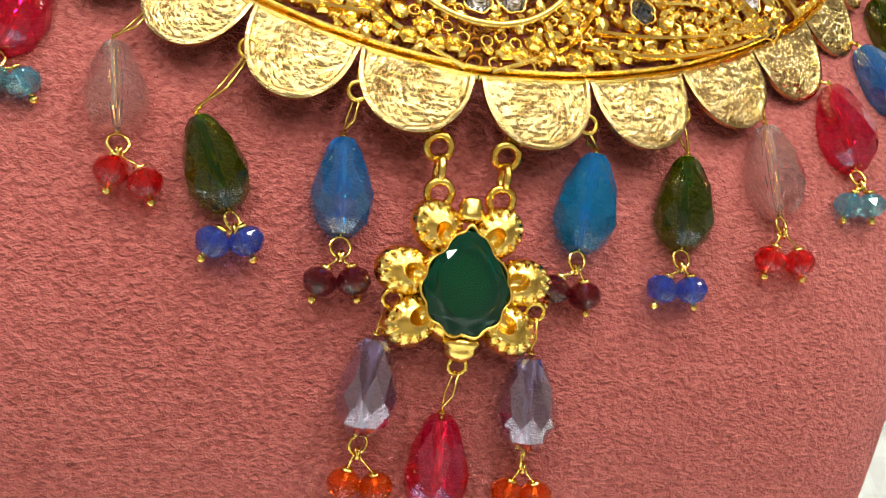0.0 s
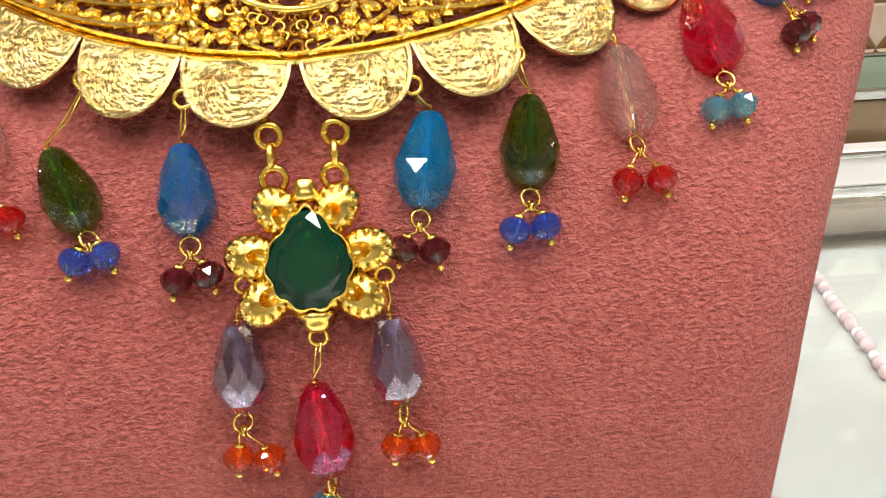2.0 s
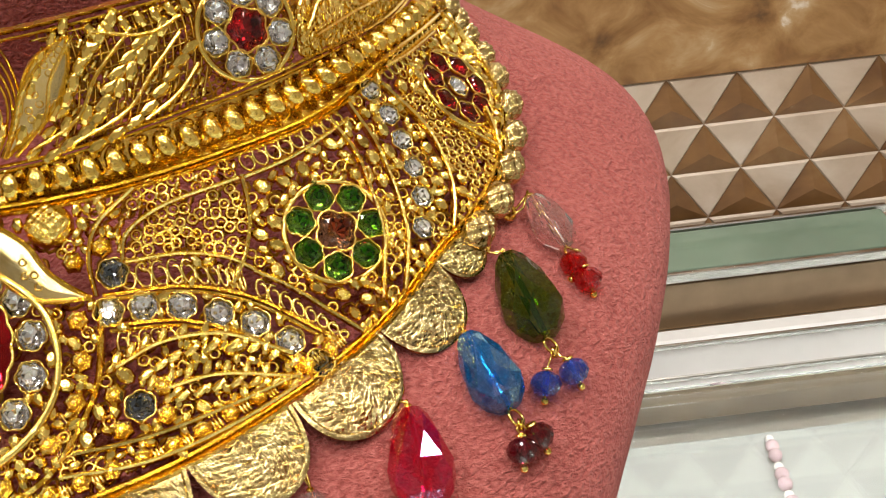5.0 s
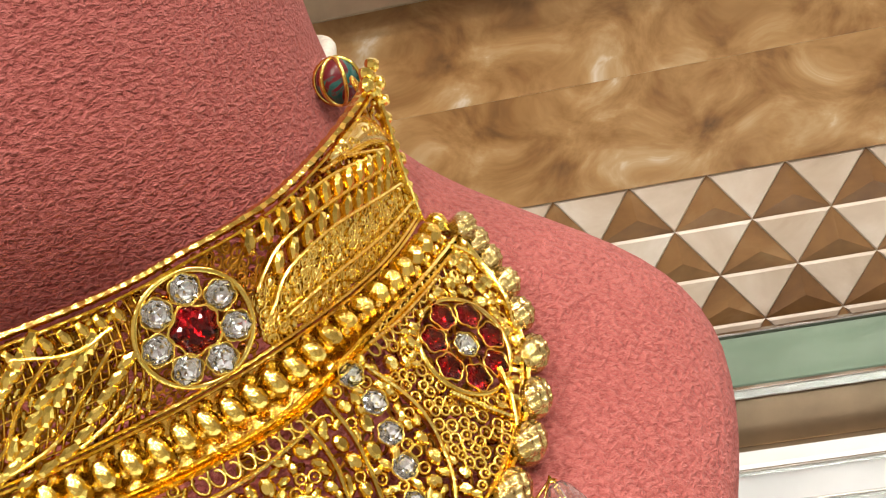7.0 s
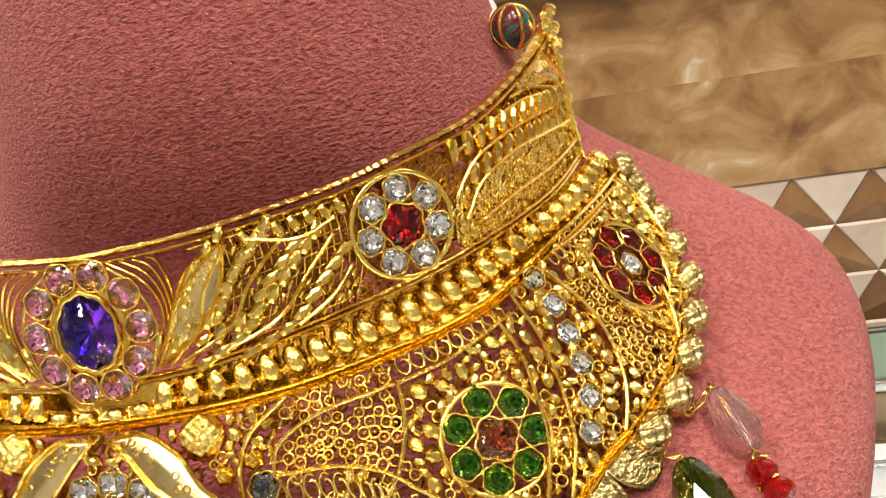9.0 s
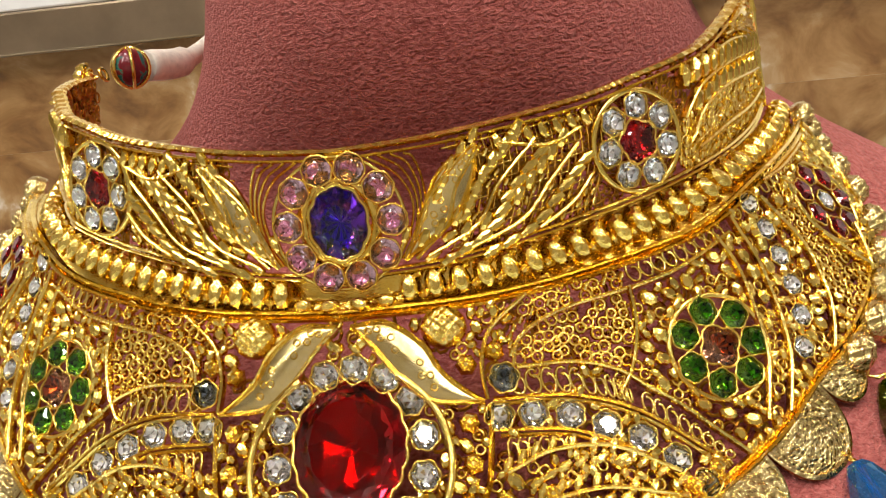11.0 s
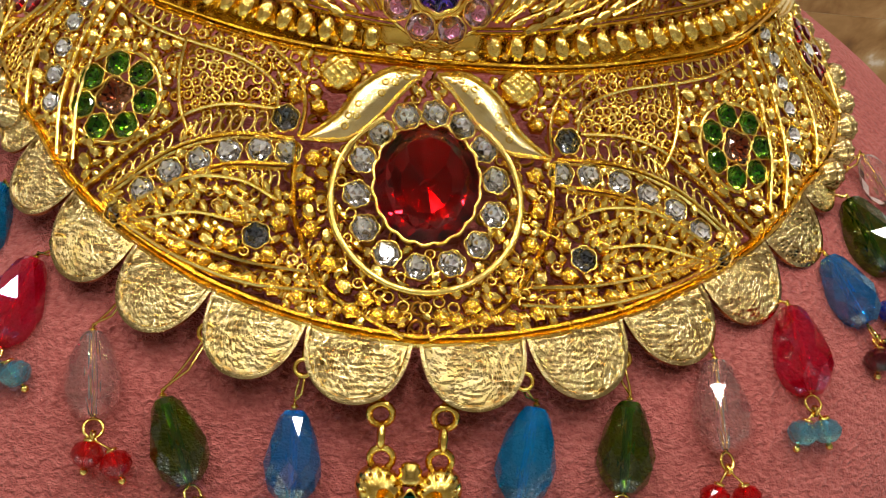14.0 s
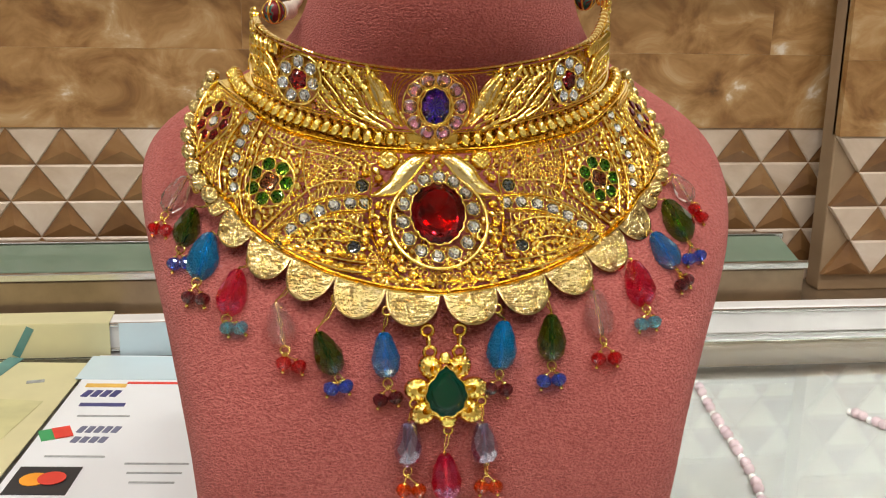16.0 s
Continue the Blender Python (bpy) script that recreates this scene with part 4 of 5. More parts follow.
    for s in SIDES:
        rings, grains, under = Build(), Build(), Build()
        for _ in range(2600):
            q, zz = random.uniform(1, 78), random.uniform(289, 366)
            if zz < tab(q, RIM) + 2.4 or zz > tab(q, BIB_TOP) - 2.2 or in_cluster(q, zz):
                continue
            pos = bib(s * q, zz)
            if taken(pos, .0013):
                continue
            m = seat(s * q, zz, 1.1, random.uniform(0, 60))
            size = random.uniform(1.6, 2.3)
            m = m @ Matrix.Rotation(random.uniform(-.45, .45), 4, 'X') @ Matrix.Rotation(random.uniform(-.45, .45), 4, 'Y')
            grains.lathe(m @ mm(size * .72, size, 1.6), [(.8, -.6), (1.0, .1), (.86, .6), (.5, .95)], 8, smooth=False)
            keep_clear(pos, size + .1)
        for _ in range(22000):
            q, zz = random.uniform(.6, 79), random.uniform(287, 370)
            if zz < tab(q, RIM) + 1.4 or zz > tab(q, BIB_TOP) - 1.2:
                continue
            pos = bib(s * q, zz)
            cluster = in_cluster(q, zz)
            ring_one = cluster or random.random() < .42
            size = random.uniform(1.05, 1.4) if ring_one else random.uniform(.75, 1.05)
            if taken(pos, size * .00042):
                continue
            m = seat(s * q, zz, .9, random.uniform(-70, 70))
            if ring_one:
                rings.ring(m, size * .00086, .00036, 10, 5)
                rings.ring(m @ Matrix.Translation((0, 0, -.0007)), size * .00086, .00036, 10, 4)
                if cluster or random.random() < .4:
                    grains.lathe(m @ mm(.45, .45, .8), [(1, -.2), (.8, .6), (.2, 1)], 6, smooth=False)
                keep_clear(pos, size * .95)
            else:
                leaf_bead(grains, m @ Matrix.Rotation(random.uniform(-.5, .5), 4, 'Y') @ Matrix.Rotation(random.uniform(-.4, .4), 4, 'X'), size * 1.8, size * 1.15, size * 1.9)
                keep_clear(pos, size * 1.15)
        # a second, deeper layer of scrolls, added in darker gold for shade, closes the openwork behind
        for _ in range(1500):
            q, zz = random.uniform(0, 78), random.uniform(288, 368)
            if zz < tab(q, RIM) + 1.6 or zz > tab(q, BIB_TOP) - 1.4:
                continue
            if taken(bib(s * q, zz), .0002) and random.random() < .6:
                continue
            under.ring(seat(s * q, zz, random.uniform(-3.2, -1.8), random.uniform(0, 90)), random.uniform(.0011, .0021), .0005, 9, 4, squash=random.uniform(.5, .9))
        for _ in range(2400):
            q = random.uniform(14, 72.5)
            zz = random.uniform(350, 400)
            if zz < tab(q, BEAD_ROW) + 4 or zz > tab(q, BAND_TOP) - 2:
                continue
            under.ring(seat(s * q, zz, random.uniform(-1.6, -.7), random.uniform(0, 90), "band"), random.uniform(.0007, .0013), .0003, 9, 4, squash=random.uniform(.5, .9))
        part("shade_scrolls", under, GOLD_SHADED, NECKLACE, "added deep layer of darker gold scrolls that shades the openwork", kind="stuff")
        part("ring_filigree", rings, GOLD, NECKLACE, "small gold wire rings", kind="stuff")
        part("granulation", grains, GOLD_BRIGHT, NECKLACE, "tiny cut gold rosettes and grains", kind="stuff")
        # the gauze of the collar
        net, lumps = Build(), Build()
        for p in np.arange(9, 73.5, .95):
            zl, zh = tab(p, BEAD_ROW) + 3.4, tab(p, BAND_TOP) - 1.4
            if 31 < p < 46.5:
                continue
            if 12 < p < 46.5 or (p > 46.5 and int(p / .95) % 3 == 0):
                net.tube([band(s * (p + 3.0 * math.sin(w * 2.2)), zl + (zh - zl) * w, -.2) for w in np.linspace(0, 1, 9)], .00033, 4)
        for w in np.arange(.1, .95, .12):
            for lo, hi in (((46.5, 73),) if w < .3 else ()) + ((13, 31),):
                net.tube([band(s * p, (1 - w) * (tab(p, BEAD_ROW) + 3) + w * (tab(p, BAND_TOP) - 1.4), -.2 + .3 * (i % 2)) for i, p in enumerate(np.linspace(lo, hi, 24))], .00027, 4)
        for p in np.arange(47, 75, 1.5):
            for w in np.arange(.06, .6, .11):
                if random.random() < .8:
                    leaf_bead(lumps, seat(s * (p + random.uniform(-.4, .4)), (1 - w) * (tab(p, BEAD_ROW) + 4) + w * (tab(p, BAND_TOP) - 2), .3, random.uniform(-60, 60), "band"), 1.1, .7, .9)
        for p in np.arange(57, 73, 1.3):
            for w in np.arange(.62, .97, .1):
                if random.random() < .75:
                    leaf_bead(lumps, seat(s * (p + random.uniform(-.3, .3)), (1 - w) * (tab(p, BEAD_ROW) + 4) + w * (tab(p, BAND_TOP) - 2), .3, random.uniform(-60, 60), "band"), 1.0, .6, .9)
        for p in np.arange(14, 32, 1.1):
            for z in np.arange(353, 376, 2.1):
                pos = band(s * p, z)
                if z > tab(p, BAND_TOP) - 2.5 or z < tab(p, BEAD_ROW) + 4 or random.random() < .2 or taken(pos, .0006):
                    continue
                leaf_bead(lumps, seat(s * p, z, .2, s * random.uniform(-50, -10), "band"), 1.2, .65, .9)
        lace = Build()
        for _ in range(900):
            p, w = random.uniform(46.8, 74), random.uniform(.03, .52)
            lace.ring(seat(s * p, (1 - w) * (tab(p, BEAD_ROW) + 3.6) + w * (tab(p, BAND_TOP) - 2), random.uniform(-.7, .1), random.uniform(0, 90), "band"), random.uniform(.0007, .0012), .0003, 9, 4, squash=random.uniform(.6, 1))
        part("collar_lace", lace, GOLD_BRIGHT, NECKLACE, "lace of tiny gold wire rings", kind="stuff")
        part("collar_gauze", net, GOLD, NECKLACE, "fine gold wire gauze", kind="stuff")
        part("granulation", lumps, GOLD_BRIGHT, NECKLACE, "tiny cut gold grains", kind="stuff")


build_filigree()


# ---- crystal drops ----
def faceted(profile, n, phases, hole):
    g = Build()
    g.lathe(Matrix.Identity(4), profile, n, phases, smooth=False, cap=False)
    r0, h0 = profile[0]
    r1, h1 = profile[-1]
    inner = [(hole, h0), (hole, h1)]
    b = len(g.v)
    for r, h in inner:
        for k in range(n):
            a = k * math.tau / n
            g.v.append((r * math.cos(a), r * math.sin(a), h))
    last = (len(profile) - 1) * n
    for k in range(n):
        j = (k + 1) % n
        g.face((k, b + k, b + j, j))
        g.face((last + j, b + n + j, b + n + k, last + k))
        g.face((b + k, b + n + k, b + n + j, b + j))
    return g


DROP_PROFILE = [(1.9, 8.3), (2.9, 6.9), (4.35, 3.2), (5.4, -1.2), (5.3, -3.6), (4.3, -6.3), (2.3, -8.3)]
ROUND_PROFILE = [(1.2, 2.45), (2.5, 1.75), (3.25, .3), (3.05, -.8), (2.2, -2.0), (1.2, -2.45)]
DROP = faceted([(r / 1000, h / 1000) for r, h in DROP_PROFILE], 9, [0, .5, 0, .5, 0, .5, .5], .00055)
ROUND = faceted([(r / 1000, h / 1000) for r, h in ROUND_PROFILE], 9, [0, .5, 0, .5, 0, 0], .0005)
MESHES = {}


def bead_mesh(kind, shape):
    if (kind, id(shape)) not in MESHES:
        me = shape.mesh("crystal_bead", BEADS[kind])
        bm = bmesh.new()
        bm.from_mesh(me)
        bmesh.ops.recalc_face_normals(bm, faces=bm.faces[:])
        bm.to_mesh(me)
        bm.free()
        MESHES[(kind, id(shape))] = me
    return MESHES[(kind, id(shape))]


def stand(top, bottom, turn=0.0):
    """A pose midway from bottom to top, z along it."""
    t, b = Vector(top), Vector(bottom)
    m = (t - b).to_track_quat("Z", "Y").to_matrix().to_4x4()
    m.translation = (t + b) / 2
    return m @ Matrix.Rotation(turn, 4, "Z")


def hang(x, z, off):
    return Vector((x / 1000, drape(x / 1000, z / 1000, off / 1000), z / 1000))


def crystal_drop(hook, xt, zt, xb, zb, x1, z1, x2, z2, kind, small, label, off=7.2):
    hook = Vector(hook)
    top, bottom = hang(xt, zt, off), hang(xb, zb, off)
    axis = (top - bottom).normalized()
    m = stand(top, bottom, random.uniform(0, 6.2)) @ Matrix.Scale(((top - bottom).length) / .0166, 4)
    d = part("crystal_drop", bead_mesh(kind, DROP), None, NECKLACE, label, m=m)
    g = Build()
    loop = bottom - axis * .0022
    g.tube([top + axis * .0012, bottom - axis * .0006], .00028, 5)
    g.ring(stand(loop + axis * .001, loop - axis * .001, random.uniform(0, .8)) @ Matrix.Rotation(radians(90), 4, "X"), .0019, .00034, 14, 5)
    mid = top + (hook - top) * .5
    side = Vector((.0006, -.0006, 0))
    g.tube([top + axis * .0008, top + axis * .002, mid + side, hook + Vector((.0004, -.0008, .0002)), hook - side * .6, mid - side, top + axis * .0015], .00030, 5)
    g.ring(Matrix.Translation(top + axis * .0009) @ stand((0, 0, 1), (0, 0, 0)).to_3x3().to_4x4(), .0006, .00028, 8, 4)
    part("wire_loop", g, GOLD_BRIGHT, d)
    for k, (x, z) in enumerate(((x1, z1), (x2, z2))):
        c = hang(x, z, off - 2.2)
        up = ((loop - axis * .0016) - c).normalized()
        lean = (up + Vector((0, 0, 1))).normalized()
        b = part("small_bead", bead_mesh(small, ROUND), None, d, m=stand(c + lean * .001, c - lean * .001, random.uniform(0, 6)))
        p = Build()
        start = loop - axis * .0017
        p.tube([start + Vector((.0004 * (k * 2 - 1), -.0006, .0003)), start + Vector((.0009 * (k * 2 - 1), -.001, -.0006)), c + lean * .0030, c - lean * .0030], .00026, 5)
        p.ring(Matrix.Translation(start) @ Matrix.Rotation(radians(70 + 40 * k), 4, "Y"), .0012, .00026, 10, 4)
        p.ball(Matrix.Translation(c - lean * .0035) @ mm(.85, .85, .85), 8, 6)
        p.lathe(stand(c + lean * .0032, c + lean * .0022), [(.0013, 0), (.0011, .0004), (.0005, .0006)], 8)
        part("head_pin", p, GOLD_BRIGHT, d)
    return d


LOOKS = {
    "blue": ("blue", "garnet", "sky-blue faceted glass drop with two garnet beads"),
    "blue_ab": ("blue_ab", "garnet", "iridescent blue faceted glass drop with two garnet beads"),
    "green": ("green", "sapphire", "olive-green faceted glass drop with two blue beads"),
    "rose": ("rose", "scarlet", "pale rose clear glass drop with two red beads"),
    "red": ("red", "aqua", "crimson faceted glass drop with two aqua beads"),
    "mauve": ("mauve", "orange", "lustred mauve glass drop with two orange beads"),
}
# look, then top, bottom and the two small beads as x, z in millimetres
RIGHT = [
    ("blue", 25.4, 275.6, 22.4, 259.6, 18.3, 252.3, 24.4, 251.7),
    ("green", 45.3, 277.1, 43.8, 261.7, 40.1, 254.3, 46.2, 254.7),
    ("rose", 64.7, 284.3, 65.8, 269.4, 63.2, 261.4, 70.1, 261.4),
    ("red", 84.0, 293.5, 86.2, 279.1, 83.4, 272.4, 89.2, 272.7),
    ("blue_ab", 96.8, 302.3, 103.6, 290.6, 104.8, 284.2, 108.2, 285.5),
    ("green", 107.4, 312.9, 113.0, 299.3, 111.3, 292.6, 117.4, 293.1),
    ("rose", 115.2, 321.7, 120.8, 312.0, 121.8, 308.8, 124.3, 305.8),
]
LEFT = [
    ("blue_ab", -23.0, 272.5, -22.2, 257.3, -25.1, 249.4, -19.1, 250.1),
    ("green", -48.7, 272.5, -42.0, 259.2, -44.1, 253.8, -38.4, 254.6),
    ("rose", -64.8, 281.6, -62.0, 268.5, -62.2, 262.6, -56.4, 261.5),
    ("red", -80.3, 291.6, -84.1, 277.7, -84.2, 273.1, -78.9, 273.5),
    ("blue", -92.5, 302.4, -96.7, 288.2, -100.1, 281.3, -94.5, 281.4),
    ("green", -100.1, 310.3, -104.3, 297.9, -107.2, 291.2, -102.0, 292.3),
    ("rose", -104.1, 321.0, -111.7, 308.5, -117.2, 301.1, -112.2, 301.5),
]
HOOKS = [(8.8, 280.5), (17.4, 284.3), (26, 289.2), (35, 295.2), (43.5, 304.5), (50.2, 315.5), (56.5, 320.0)]


def build_drops():
    for s, rows in ((1, RIGHT), (-1, LEFT)):
        for (p, z), (look_name, *nums) in zip(HOOKS, rows):
            kind, small, label = LOOKS[look_name]
            eye = bib(s * p, z, .6)
            g = Build()
            g.ring(seat(s * p, z, .8, 0) @ Matrix.Rotation(radians(12), 4, "X"), .0017, .00052, 14, 6)
            g.tube([bib(s * p, z + 1.5, .8), bib(s * p, z + 4.5, .9)], .0006, 5)
            part("hook_ring", g, GOLD, NECKLACE)
            crystal_drop(eye - Vector((0, 0, .0012)), *nums, kind, small, label, off=7.2 if p < 40 else 10.0)


build_drops()


# ---- the centre pendant ----
def build_pendant():
    def at(x, z, off=9.0):
        return hang(x, z, off)
    up = (at(0, 262) - at(0, 245)).normalized()
    out = Vector((1, 0, 0)).cross(up).normalized()
    m = Matrix((Vector((1, 0, 0)), up, out)).transposed().to_4x4()
    m.translation = at(.4, 250.8, 5.5)
    g = Build()
    g.lathe(m @ mm(9, 10.5, 3.2), [(.5, -.6), (.85, -.3), (1.0, .2), (.8, .7), (.5, .8)], 20, lobes=6, depth=.06)
    body = part("pendant_setting", g, GOLD, NECKLACE, "gold flower setting with granulated petals")
    petal = Build()

    def shell(r, a):
        hollow = -1.9 * max(0.0, 1 - ((r * math.cos(a)) / .36) ** 2 - ((r * math.sin(a) + .30) / .40) ** 2)
        rows = math.exp(-((r - .86) / .07) ** 2) * max(0.0, math.cos(15 * a)) + math.exp(-((r - .64) / .07) ** 2) * max(0.0, math.cos(12 * a + 1.5)) * (1 if math.sin(a) > -.5 else .2)
        return hollow + .75 * rows - .15

    petal.dome(Matrix.Identity(4), 4.6, 5.5, 3.7, shell, 20, 90)
    petal_mesh = petal.mesh("petal", GOLD_BRIGHT)
    for x, y, spin in ((-5.6, 10.4, 40), (5.6, 10.4, -40), (-10.9, 2.0, 80), (11.1, 2.0, -80), (-9.0, -6.8, 126), (9.2, -6.8, -126)):
        part("petal", petal_mesh, None, body, m=m @ Matrix.Translation((x / 1000, y / 1000, .0012)) @ Matrix.Rotation(radians(spin), 4, "Z"))
    g = Build()
    g.lathe(m @ Matrix.Translation((0, .0140, .0026)) @ Matrix.Rotation(radians(-90), 4, "X") @ mm(1, 1, 1), [(1.2, -2.5), (2.4, -1.8), (2.7, -.8), (2.2, 0), (2.5, .6), (1.9, 1.3), (1.9, 1.7), (1.0, 2.3)], 12)
    part("crown_bead", g, GOLD_BRIGHT, body)
    g = Build()
    g.lathe(m @ Matrix.Translation((.0006, -.0108, .0012)) @ Matrix.Rotation(radians(90), 4, "X") @ mm(1, 1, 1), [(3.4, -1.6), (3.8, -.9), (3.6, -.3), (3.0, .2), (3.1, .9), (2.2, 1.9), (1.0, 2.6)], 14, lobes=7, depth=.07)
    part("lower_bead", g, GOLD_BRIGHT, body)
    set_stone("emerald", m @ Matrix.Translation((0, .0002, .0042)), 7.8, 11, 1.12, "dark green pear-shaped stone in a scalloped cup", 10, .70, .22, drop=True)
    # chain links up to the two middle scallops
    for s in SIDES:
        x0 = 6.4 * s + .4
        a, b, c = at(x0, 274.0, 9.5), at(x0 - .3 * s, 270.4, 9.5), at(x0 - .6 * s, 266.6, 9.0)
        for i, (p, rot) in enumerate(((a, 0), (b, 90), (c, 0))):
            g = Build()
            g.ring(Matrix.Translation(p) @ Matrix.Rotation(radians(90), 4, "X") @ Matrix.Rotation(radians(rot), 4, "Y"), .0023, .00078, 16, 7, squash=1.0 if i != 1 else 1.05)
            part("chain_link", g, GOLD, NECKLACE)
        g = Build()
        g.tube([at(x0, 275.8, 9.5), bib(s * 3.4, 279, .6)], .0011, 6)
        part("link_stub", g, GOLD, NECKLACE)
    for x, z, nums, look_name in ((-12.2, 248.4, (-14.2, 241.2, -14.7, 224.1, -16.3, 214.3, -10.3, 213.8), "mauve"), (14.4, 248.6, (14.8, 240.4, 16.1, 223.5, 14.5, 214.2, 20.2, 214.0), "mauve"), (1.0, 238.0, (-.3, 228.2, 1.1, 209.6, -.3, 202.6, 4.5, 199.8), "red")):
        g = Build()
        p = at(x, z, 8.5)
        g.ring(Matrix.Translation(p) @ Matrix.Rotation(radians(90), 4, "X"), .0017, .00045, 14, 6)
        part("hook_ring", g, GOLD, NECKLACE)
        kind, small, label = LOOKS[look_name]
        crystal_drop(p - Vector((0, 0, .0012)), *nums, kind, small, label, off=8.0)


build_pendant()


# ---- the tie at the back ----
def build_collar_ends():
    g = Build()
    g.dome(Matrix.Identity(4), 1.5, 1.3, 1.5, lambda r, a: .16 * math.cos(3 * a) * r, 4, 9)
    grain = g.mesh("edge_grain", GOLD_BRIGHT)
    for s in SIDES:
        for k in range(11):
            w = k / 10
            p, z = 72.6 + 2.6 * w + .5 * math.sin(w * 3.1), 404 - 31 * w
            part("edge_grain", grain, None, NECKLACE, m=seat(s * p, z, .5, k * 50, "band") @ Matrix.Scale(1.0 + .25 * (k % 3 == 0), 4))
        for k, (p, z) in enumerate(((71.6, 404.5), (73.2, 406), (74, 402), (70.8, 402), (72.4, 400.4), (73.4, 398.4))):
            part("edge_grain", grain, None, NECKLACE, m=seat(s * p, z, 1.0 + .3 * (k % 2), k * 35, "band") @ Matrix.Scale(1.25, 4))


build_collar_ends()


def build_tie():
    for s in SIDES:
        tip = band(s * 72, 402, 0)
        c = tip + Vector((-s * .0075, .009, .0015))
        g = Build()
        g.ball(Matrix.Translation(tip) @ mm(1.7, 1.7, 1.7), 10, 7)
        g.ring(Matrix.Translation(tip + (c - tip) * .35) @ Matrix.Rotation(radians(70), 4, "Y"), .0017, .0005, 12, 5)
        part("end_loop", g, GOLD, NECKLACE)
        g = Build()
        g.ball(Matrix.Translation(c) @ mm(4.8, 4.8, 5.1), 18, 14)
        b = part("enamel_bead", g, MEENA, NECKLACE, "round teal and maroon enamel bead caged in gold wire")
        g = Build()
        for k in range(3):
            g.ring(Matrix.Translation(c) @ Matrix.Rotation(radians(60 * k), 4, "Z") @ Matrix.Rotation(radians(90), 4, "X"), .0051, .00055, 22, 5)
        part("bead_cage", g, GOLD_BRIGHT, b)
        g = Build()
        pts = smooth_curve([c + Vector((-s * .002, .004, 0)), c + Vector((-s * .008, .022, .001)), (.0115 + s * .058, .368, .405), (.0115 + s * .035, .392, .403), (.0115, .3995, .402)], 24)
        g.tube(pts, [.0042 if i < 6 else .0026 for i in range(len(pts))], 10)
        part("tie_cord", g, CORD, NECKLACE, "ivory and gold tie cord behind the neck")


build_tie()


# ---- the counter ----
def slab(name, x0, x1, y0, y1, z0, z1, material, label, category, kind="structure", bevel=.0015):
    g = Build()
    c = Matrix.Translation(((x0 + x1) / 2, (y0 + y1) / 2, (z0 + z1) / 2))
    g.box(c, x1 - x0, y1 - y0, z1 - z0, bevel)
    return single(name, g, material, label, category, kind)


WALL_Y = 0.70
RAIL_Y = 0.60


def build_counter():
    top = slab("counter_glass", -.9, .9, -.12, RAIL_Y, COUNTER - .008, COUNTER - .0002, COUNTER_GLASS, "clear glass top of the jewellery counter", "glass top")
    top.visible_shadow = False
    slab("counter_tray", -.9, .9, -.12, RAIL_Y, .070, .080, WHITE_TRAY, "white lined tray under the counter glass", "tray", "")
    slab("counter_body", -.9, .9, -.10, RAIL_Y + .1, -.75, .069, PLASTER, "plain front of the jewellery counter", "counter")
    rail = thing("counter_rail", (0, RAIL_Y + .012, COUNTER - .01), "polished pale rail along the back of the counter", "rail", kind="structure")
    g = Build()
    g.box(Matrix.Translation((0, RAIL_Y + .012, COUNTER + .008)), 1.8, .022, .036, .004)
    part("rail_bar", g, RAIL_PAINT, rail)
    for z in (.004, .024):
        g = Build()
        g.box(Matrix.Translation((0, RAIL_Y + .0005, COUNTER + z)), 1.8, .003, .003, .001)
        part("rail_trim", g, CHROME, rail)
    slab("back_ledge", -.9, .9, RAIL_Y + .024, WALL_Y, COUNTER - .04, COUNTER + .020, BRONZE, "brown ledge between rail and wall", "ledge")
    for x0, x1 in ((-.9, -.10), (-.098, .372)):
        case = thing("glass_case", ((x0 + x1) / 2, RAIL_Y + .06, COUNTER + .020), "low green glass case in a brown metal frame", "glass case")
        y0, y1, z0, z1 = RAIL_Y + .036, RAIL_Y + .088, COUNTER + .020, COUNTER + .052
        g = Build()
        g.box(Matrix.Translation(((x0 + x1) / 2, (y0 + y1) / 2, z1 + .006)) @ Matrix.Rotation(radians(14), 4, "X"), x1 - x0 - .012, y1 - y0 - .008, .005, .001)
        part("glass_lid", g, GREEN_GLASS, case)
        for yy, zz in ((y0, z1), (y1, z1 + .012)):
            g = Build()
            g.box(Matrix.Translation(((x0 + x1) / 2, yy, zz)), x1 - x0, .005, .006, .001)
            part("frame_bar", g, CHROME, case)
        g = Build()
        g.box(Matrix.Translation(((x0 + x1) / 2, (y0 + y1) / 2, (z0 + z1 - .004) / 2)), x1 - x0 - .004, y1 - y0, z1 - .004 - z0, .001)
        part("case_side", g, BRONZE, case)


build_counter()


def flat(name, cx, cy, w, h, turn, z, material, parent=None, label="", category="", thick=.0006):
    g = Build()
    m = Matrix.Translation((cx, cy, z + thick / 2)) @ Matrix.Rotation(radians(turn), 4, "Z")
    g.box(m, w, h, thick)
    if parent:
        return part(name, g, material, parent, label)
    return single(name, g, material, label, category)


